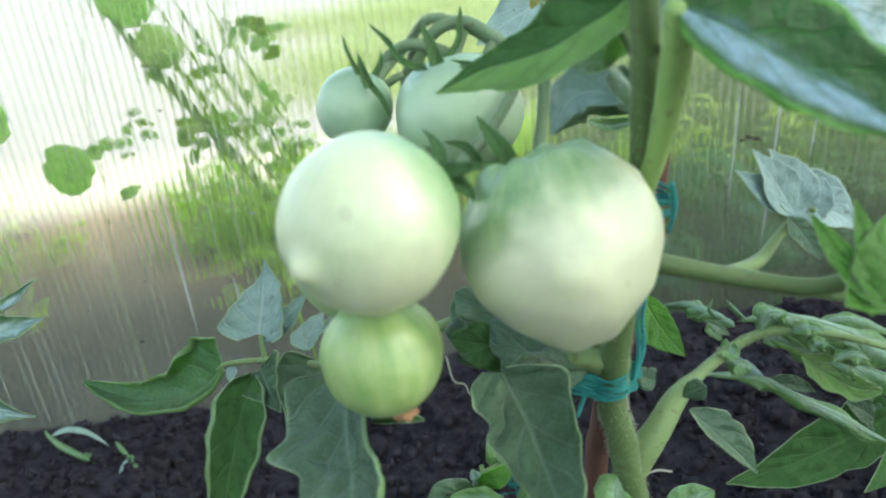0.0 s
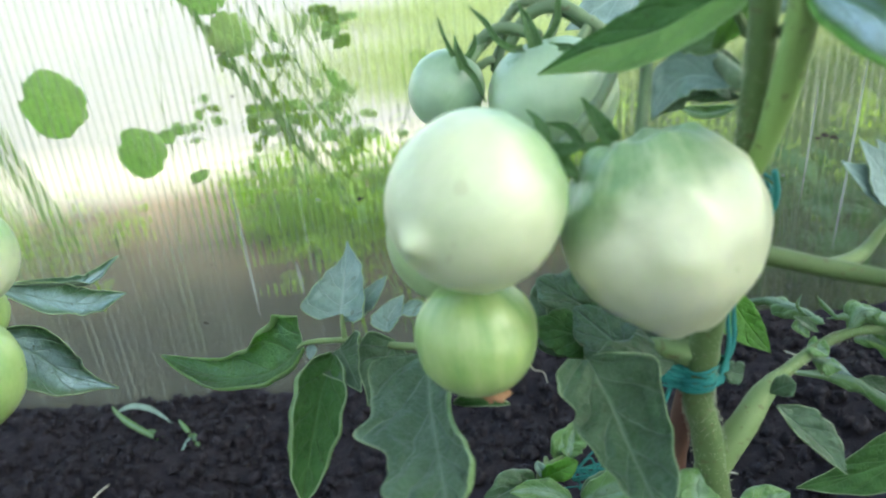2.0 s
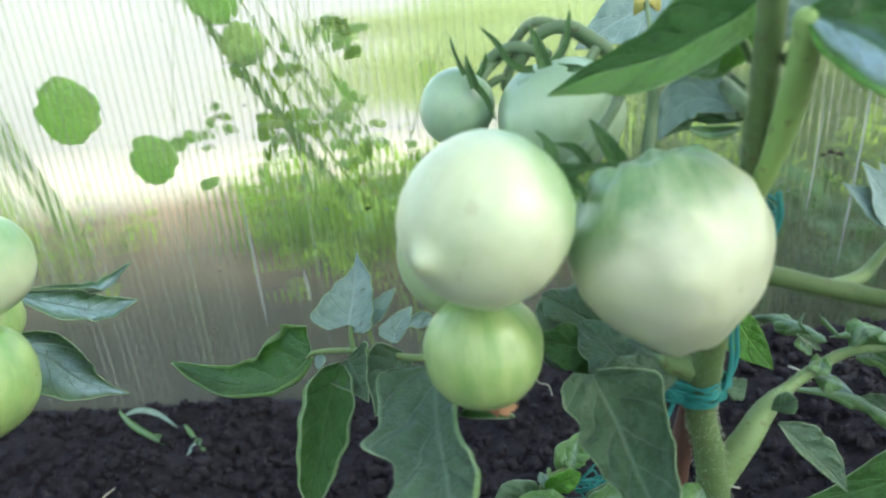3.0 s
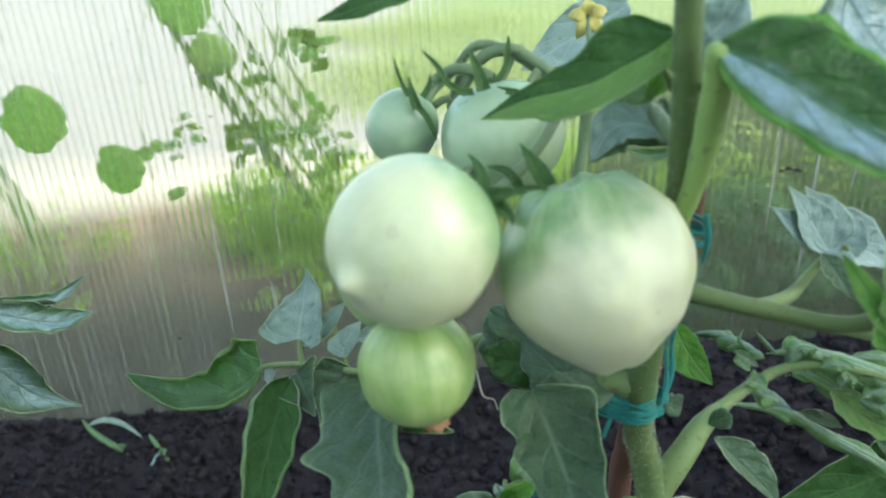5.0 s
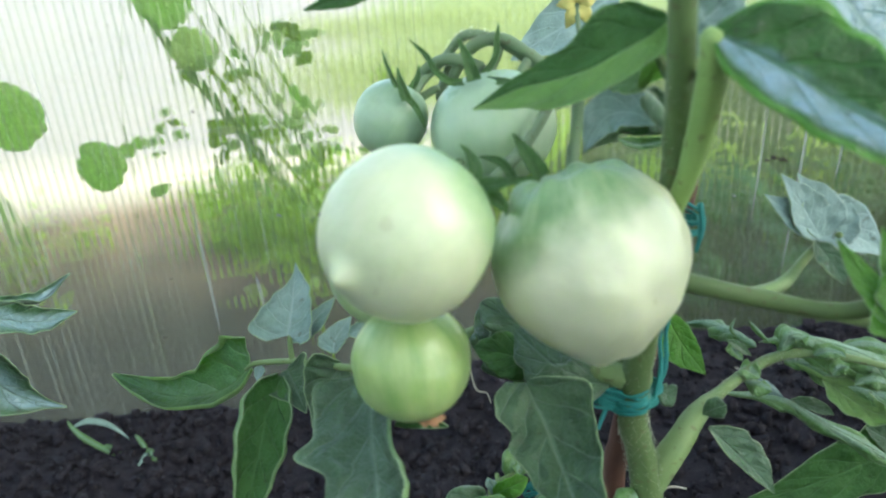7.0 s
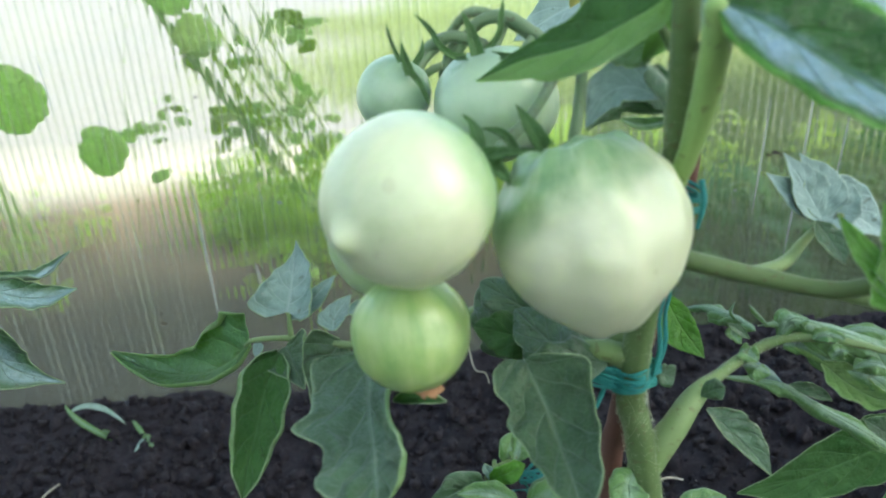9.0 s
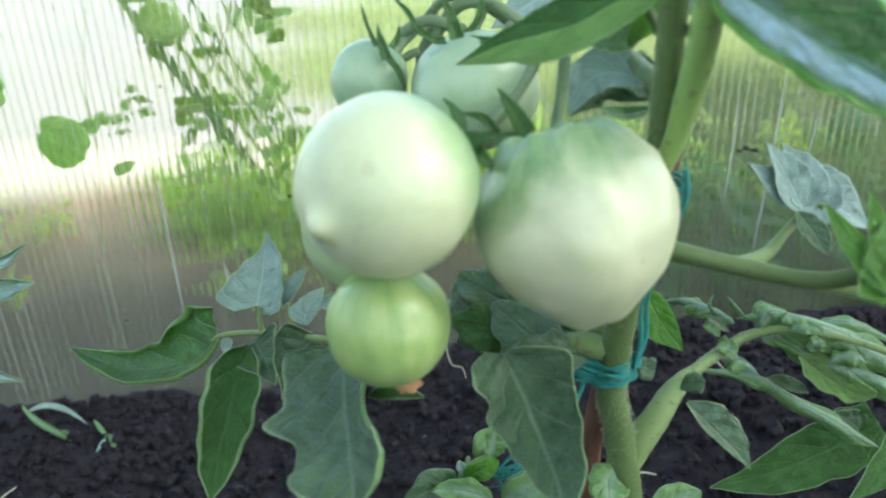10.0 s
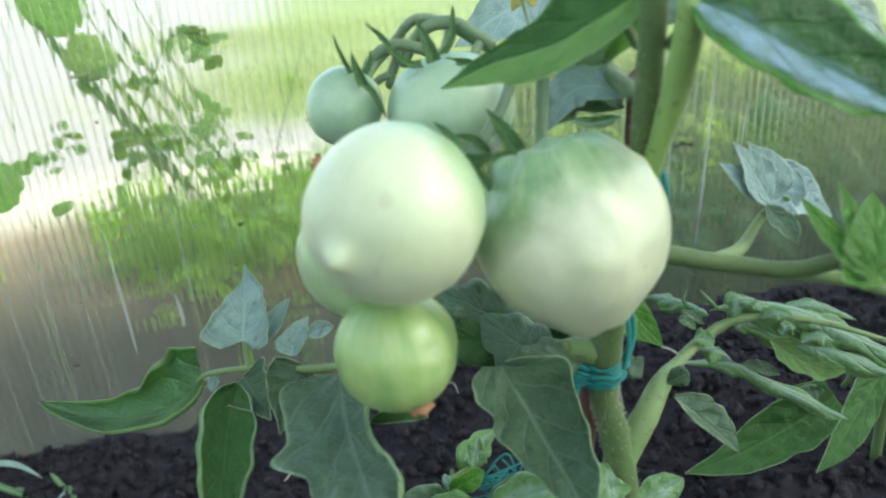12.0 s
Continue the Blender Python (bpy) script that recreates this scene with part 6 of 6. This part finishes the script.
rng = random.Random(8)
for k in range(9):
    c = Vector((0.101, 0.452, 0.128))
    pts = [c + Vector((rng.gauss(0, 0.010), rng.gauss(0, 0.006), rng.gauss(0, 0.009))) for _ in range(6)]
    if k == 0:
        pts.append(Vector((0.104, 0.452, soil_height(0.104, 0.452) + 0.004)))
    stalk("strand", pts, [0.0007, 0.0007, 0.0005], TEAL, scrap, n=34, segs=5, seed=k)

right_low = thing("tomato_leaf_branch", (0.372, 0.455, 0.08), "low tomato branch with dull green leaves near the soil", "tomato shoot")
rl_stem = stalk("stem", [(0.385, 0.46, 0.06), (0.372, 0.452, 0.165), (0.350, 0.446, 0.192), (0.345, 0.458, 0.160)], [0.004, 0.0035, 0.0028, 0.0018], STEM, right_low, n=20)
blade("leaflet", [(0.3400, 0.4580, 0.1530), (0.3090, 0.4570, 0.1350), (0.2720, 0.4560, 0.1190), (0.2320, 0.4560, 0.1090)], (-0.1, -0.85, 0.5), [9.0, 18.0, 20.5, 18.7, 16.8, 13.2, 7.8, 0.0], [18.0, 23.3, 22.3, 21.3, 17.7, 12.3, 5.2, 0.0], rl_stem, [DEEP, LEAF[1], LEAF[2]], seed=130, fold=(6, 8), curl=(8, 8), rim=(100, 60), quilt=0.02, ruffle=0.1, label="broad dull-green leaflet with rims turned up")
blade("leaflet", [(0.3570, 0.4380, 0.1850), (0.3380, 0.4280, 0.1690), (0.3150, 0.4150, 0.1530), (0.2920, 0.4040, 0.1410)], (-0.25, -0.85, 0.45), [2.6, 6.9, 10.3, 11.0, 9.2, 5.8, 0.0], [4.4, 13.8, 17.2, 14.4, 10.9, 5.8, 0.0], rl_stem, [DEEP, LEAF[1], LEAF[2]], seed=131, fold=(10, 18), curl=(5, 20), rim=(10, 20), quilt=0.015, label="folded leaflet with a pale lit half")
blade("leaflet", [(0.3360, 0.4580, 0.1370), (0.3250, 0.4590, 0.1520), (0.3090, 0.4600, 0.1630)], FRONT, [0.0, 6.3, 8.1, 8.0, 5.3, 0.0], [0.0, 6.3, 9.0, 9.8, 6.2, 0.0], rl_stem, LEAF, seed=133, fold=(10, 10), nu=24, nv=6)
right_front = thing("fallen_leaf", (0.1808, 0.385, 0.12), "pale wilting leaflet standing up from the soil", "leaf")
leaf("blade", (0.1614, 0.3779, 0.1639), (0.1808, 0.3853, 0.166), (0.1946, 0.3887, 0.1695), 0.022, FRONT, right_front, YOUNG, broad=0.4, fold=0.25, wave=0.1, seed=141)
stalk("leaf_stalk", [(0.165, 0.385, soil_height(0.165, 0.385) - 0.004), (0.163, 0.382, 0.12), (0.1614, 0.3779, 0.1639)], [0.0018, 0.0016, 0.0012], PALE_STEM, right_front, n=10)
leaf("leaflet", (0.1214, 0.3163, 0.2532), (0.116, 0.305, 0.2537), (0.1164, 0.2963, 0.2489), 0.018, FRONT, plant, YOUNG, broad=0.45, fold=0.2, wave=0.15, seed=142)


def seedling(at, blades, label):
    """A little weed: thin blades that arch from one root."""
    s = thing("seedling", at, label, "seedling", group="seedlings on the bed")
    for k, (a, b, c, w) in enumerate(blades):
        leaf("blade", a, b, c, w, FRONT, s, (YOUNG, GREY)[k % 2], broad=0.45, fold=0.3, wave=0.05, seed=150 + k, nu=16, nv=3, thick=0.0004)
    return s


seedling((-0.277, 0.640, 0.03), [((-0.277, 0.640, 0.030), (-0.312, 0.645, 0.052), (-0.3295, 0.654, 0.0674), 0.0065),
                                 ((-0.3248, 0.6513, 0.061), (-0.3044, 0.6618, 0.0585), (-0.2794, 0.6603, 0.0373), 0.006),
                                 ((-0.277, 0.640, 0.030), (-0.29, 0.645, 0.040), (-0.30, 0.650, 0.038), 0.004)], "thin grassy seedling bent over the soil")
seedling((-0.250, 0.640, 0.03), [((-0.252, 0.640, 0.030), (-0.2480, 0.634, 0.040), (-0.2382, 0.6217, 0.0304), 0.007),
                                 ((-0.252, 0.640, 0.030), (-0.2535, 0.632, 0.038), (-0.2568, 0.6156, 0.0339), 0.004),
                                 ((-0.252, 0.640, 0.030), (-0.262, 0.648, 0.042), (-0.268, 0.652, 0.048), 0.005)], "tiny two-leaved seedling in dark soil")
rng = random.Random(21)
for k in range(7):
    px, py = [(-0.16, 0.50), (-0.05, 0.60), (-0.31, 0.56), (0.30, 0.62), (0.20, 0.50), (-0.10, 0.44), (0.42, 0.55)][k]
    z = soil_height(px, py) + 0.007
    a = rng.random() * 6.28
    d = Vector((math.cos(a), math.sin(a), 0)) * rng.uniform(0.008, 0.02)
    st = thing("straw_bit", (px, py, z), "pale dry bit of straw lying on soil", "straw", group="straw bits on the bed")
    stalk("piece", [Vector((px, py, z)) - d, Vector((px, py, z + 0.003)), Vector((px, py, z)) + d], [0.0007, 0.0008, 0.0005], STRAW, st, n=8, segs=5)

# ---- outside the wall ----
vine = thing("climbing_weed", (-0.30, 0.80, 0.0), "climbing weed with round leaves close behind the sheet", "weed")
vine_stem = stalk("stem", [(-0.30, 0.82, -0.03), (-0.29, 0.80, 0.15), (-0.262, 0.775, 0.27), (-0.258, 0.77, 0.33), (-0.25, 0.79, 0.40), (-0.23, 0.80, 0.47)], [0.0006, 0.0005, 0.0004, 0.0004, 0.0004, 0.0003], PETIOLE, vine, n=36)
for k, (x, z, y, s, dx, dz) in enumerate(((-0.347, 0.340, 0.742, 0.066, -0.4, -0.6), (-0.276, 0.289, 0.742, 0.050, -0.3, -0.8), (-0.226, 0.264, 0.742, 0.022, 0.8, 0.3), (-0.208, 0.432, 0.80, 0.060, 0.2, -0.8),
                                          (-0.43, 0.43, 0.77, 0.055, -0.3, -0.5), (-0.187, 0.383, 0.80, 0.044, 0.8, -0.4), (-0.255, 0.30, 0.76, 0.016, 0.6, -0.5), (-0.245, 0.305, 0.765, 0.014, 0.2, 0.7))):
    d = Vector((dx, 0.05, dz)).normalized() * s * 0.5
    c = Vector((x, y, z))
    leaf("leaf", c - d, c + Vector((0, -0.004, 0.0)), c + d, s * (0.92 if k != 2 else 0.5), (0.05, -0.97, 0.15), vine_stem, [HAZED] if k == 5 else VINE, broad=0.42, fold=0.12, curl=0.1, wave=0.05, seed=160 + k, round_=0.8, nu=20, nv=6)


tuft = thing("grass_tuft", (-0.06, 0.80, 0.0), "dark broad-bladed leaning grass close behind the sheet", "grass tuft")
rng = random.Random(17)
for k, (a, b, w) in enumerate(((0.0, 0.0, 0.0050), (0.012, 0.01, 0.0032), (-0.014, 0.012, 0.0026), (0.024, 0.02, 0.0022), (0.034, 0.03, 0.0026), (0.047, 0.05, 0.0018))):
    y = 0.80 + 0.008 * k
    pts = [(-0.023, y, -0.03)] + [(x + a + b * (z - 0.2) * 3, y, z) for x, z in ((-0.083, 0.176), (-0.123, 0.246), (-0.155, 0.297), (-0.183, 0.342), (-0.211, 0.388), (-0.233, 0.431))]
    ws = [0.12 * w, 0.15 * w, 0.35 * w, 0.8 * w, w, w, 0.8 * w, 0.3 * w]
    blade("blade", pts, (0.15, -0.97, 0.1), [1000 * q for q in ws], [1000 * q for q in ws], tuft, [REED, REED] if k % 2 == 0 else [WEED[0], WEED[1]], fold=(15, 15), nu=30, nv=3, quilt=0.0, seed=k)
tuft = thing("grass_tuft", (-0.72, 1.20, 0.0), "tall yellowish grass stalks behind the sheet", "grass tuft")
for k in range(8):
    a, b = rng.uniform(-0.06, 0.05), rng.uniform(-0.04, 0.04)
    y = 1.18 + 0.10 * rng.random()
    w = rng.uniform(2.0, 7.5)
    pts = [(-0.70 + a, y, -0.03), (-0.73 + a, y, 0.08), (-0.76 + a + b * 0.5, y, 0.18), (-0.80 + a + b, y, 0.29), (-0.84 + a + 1.6 * b, y - 0.01, 0.38)]
    ws = [0.3 * w, 0.7 * w, w, w, 0.8 * w, 0.2 * w]
    blade("blade", pts, (0.3, -0.95, 0.1), ws, ws, tuft, [HAZED, HAZED] if k % 3 else [REED, REED], fold=(15, 15), nu=24, nv=3, quilt=0.0, seed=k + 20)


cluster = thing("climbing_weed", (-0.16, 0.83, 0.0), "leafy weed with bright leaf clusters close behind the sheet", "weed")
cl_stem = stalk("stem", [(-0.10, 0.84, -0.03), (-0.13, 0.83, 0.16), (-0.163, 0.815, 0.30), (-0.145, 0.81, 0.35), (-0.125, 0.81, 0.39), (-0.12, 0.81, 0.45)], [0.0018, 0.0016, 0.0014, 0.0012, 0.001, 0.0008], WEED[0], cluster, n=30)
rng = random.Random(41)
for cx, cz, num, sp, sz in ((-0.163, 0.300, 8, 0.016, 0.024), (-0.100, 0.385, 13, 0.014, 0.020), (-0.175, 0.362, 10, 0.022, 0.018), (-0.10, 0.31, 12, 0.022, 0.020), (-0.225, 0.312, 4, 0.010, 0.014), (-0.257, 0.285, 3, 0.008, 0.014), (-0.155, 0.235, 5, 0.025, 0.018), (-0.09, 0.240, 8, 0.03, 0.018), (-0.12, 0.20, 8, 0.03, 0.016), (-0.05, 0.22, 8, 0.03, 0.018)):
    for k in range(num):
        c = Vector((cx + rng.gauss(0, sp), 0.80 + rng.uniform(-0.02, 0.04), cz + rng.gauss(0, sp)))
        a = rng.random() * 6.28
        d = Vector((math.cos(a), rng.uniform(-0.4, 0.4), math.sin(a) * 0.8)).normalized() * sz * rng.uniform(0.35, 0.75)
        leaf("leaf", c - d, c + Vector((0, -0.003, 0.002)), c + d, sz * rng.uniform(0.4, 0.8), (rng.uniform(-0.4, 0.4), -0.8, rng.uniform(0, 0.7)), cl_stem, (WEED, VINE, VINE, [HAZED])[rng.randrange(4)], broad=0.42, lobes=rng.choice((0, 3)), depth=0.25, fold=0.2, wave=0.08, seed=700 + k + int(cx * -900), nu=12, nv=3)


def weed_meshes(mats):
    out = []
    for k in range(6):
        r = random.Random(k)
        v, f, uv = leaf_data((0, 0, 0), (0.02, 0, 0.012), (0.045, 0, 0.004), r.uniform(0.016, 0.026), (0, 0, 1), broad=0.45, lobes=3 if k % 2 else 0, depth=0.3, fold=0.2, wave=0.1, seed=k, nu=10, nv=3)
        out.append(mesh_of("weed_leaf", v, f, mats, uv))
    return out


WEED_LEAVES = weed_meshes(WEED)
DARK_LEAVES = weed_meshes([DEEP, WEED[1], WEED[2]])


def weed(x, y, h, leaves, spread, size, seed, label, kinds=WEED_LEAVES):
    r = random.Random(seed)
    w = thing("weed", (x, y, -0.02), label, "weed", group="weeds behind the wall")
    lean = Vector((r.uniform(-0.3, 0.3), r.uniform(-0.15, 0.15), 0)) * h
    pts = [(x, y, -0.03), (x + lean.x * 0.3, y + lean.y * 0.3, h * 0.5), (x + lean.x, y + lean.y, h)]
    st = stalk("stem", pts, [0.003, 0.0022, 0.001], GREEN_STEM, w, n=10, segs=6)
    line = spline(pts, 20)
    for k in range(leaves):
        p = line[int(20 * (0.15 + 0.85 * (k + 0.5) / leaves))] + Vector((r.uniform(-1, 1), r.uniform(-1, 1), r.uniform(-0.5, 0.5))) * spread * 0.3
        m = Matrix.Rotation(r.random() * 6.28, 4, "Z") @ Matrix.Rotation(r.uniform(-0.9, 0.6), 4, "Y") @ Matrix.Rotation(r.uniform(-0.6, 0.6), 4, "X") @ Matrix.Scale(size * r.uniform(0.6, 1.3), 4)
        part("weed_leaf", kinds[r.randrange(6)], st, p, turn=m)
    return w


rng = random.Random(33)
for k in range(30):
    x, y = rng.uniform(-0.36, 0.20), rng.uniform(1.20, 1.48)
    weed(x, y, rng.uniform(0.02, 0.07), 9, 0.14, rng.uniform(1.5, 2.7), 200 + k, "low leafy green weed growing behind the wall")
for k in range(8):
    x, y = rng.uniform(-1.0, -0.62), rng.uniform(1.18, 1.40)
    weed(x, y, rng.uniform(0.02, 0.05), 10, 0.12, rng.uniform(0.6, 0.9), 500 + k, "low leafy weed on the bare earth")
for k in range(9):
    x, y = (rng.uniform(-0.80, -0.56), rng.uniform(-0.16, 0.03))[k % 2], rng.uniform(0.98, 1.34)
    weed(x, y, rng.uniform(0.01, 0.03), 7, 0.12, rng.uniform(0.4, 0.8), 540 + k, "small sprouting weed on the bare earth")
for k, (x, y, h) in enumerate(((-0.19, 0.98, 0.26), (-0.14, 1.02, 0.30), (-0.10, 1.1, 0.34))):
    weed(x, y, h, 10, 0.07, 1.0, 300 + k, "tall thin leafy weed behind the wall")
for k in range(10):
    x, y = rng.uniform(0.3, 1.3), rng.uniform(1.25, 1.9)
    weed(x, y, rng.uniform(0.06, 0.16), 14, 0.12, rng.uniform(0.7, 1.2), 400 + k, "leafy green weed growing behind the wall")
for k in range(11):
    x, y = rng.uniform(0.30, 0.78), rng.uniform(0.84, 1.10)
    weed(x, y, rng.uniform(0.05, 0.17), 12, 0.10, rng.uniform(0.8, 1.5), 600 + k, "dark leafy weed close behind the wall", DARK_LEAVES)
for k in range(5):
    x, y = rng.uniform(0.36, 0.85), rng.uniform(1.0, 1.3)
    weed(x, y, rng.uniform(0.10, 0.24), 9, 0.10, rng.uniform(0.7, 1.2), 640 + k, "bright leafy weed close behind the wall")


def grass(name, spots, count, h, seed, mats, label):
    """Many single blades in one mesh."""
    r = random.Random(seed)
    verts, faces, uvs = [], [], []
    for _ in range(count):
        x0, x1, y0, y1 = spots[r.randrange(len(spots))]
        soft = 0.22 * min(x1 - x0, y1 - y0)
        x, y = r.uniform(x0, x1) + r.gauss(0, soft), max(0.79, r.uniform(y0, y1) + r.gauss(0, soft))
        a, hh = r.random() * 6.28, h * r.uniform(0.5, 1.4)
        d, s = Vector((math.cos(a), math.sin(a), 0)), Vector((-math.sin(a), math.cos(a), 0)) * (0.0016 + 0.012 * h)
        o = Vector((x, y, -0.03))
        b = len(verts)
        for q, wd in ((0, 1), (0.4, 0.85), (0.75, 0.55), (1.0, 0.06)):
            c = o + Vector((0, 0, hh * q * (1 - 0.25 * q))) + d * (hh * 0.55 * q * q)
            verts += [c - s * wd, c + s * wd]
            uvs += [(q, 0.2), (q, 0.8)]
        faces += [(b + i, b + i + 1, b + i + 3, b + i + 2) for i in (0, 2, 4)]
    ob = place(new(name, mesh_of(name, verts, faces, [mats[0]], uvs)), Matrix())
    return tagged(ob, label, "grass", kind="stuff")


grass("grass", [(0.32, 1.3, 0.84, 1.02)], 2600, 0.09, 9, [SHADY], "shade-coloured grass along the foot of the greenhouse wall")
grass("grass", [(0.30, 1.7, 1.00, 1.62)], 9000, 0.12, 1, [SHADY], "coarse grass near the greenhouse wall, darkened as if in shade")
grass("grass", [(0.55, 2.4, 1.55, 2.3)], 8000, 0.12, 6, [SHADY], "rough grass beyond the greenhouse wall, darkened as if in shade")
grass("grass", [(0.5, 2.4, 1.8, 3.4)], 4000, 0.12, 4, [GRASS], "rough yellow-green grass outside the greenhouse")
grass("grass", [(-0.55, 0.5, 2.45, 3.3), (-0.8, 0.5, 3.9, 4.6)], 3000, 0.10, 3, [GRASS], "patchy bright grass on the yard")
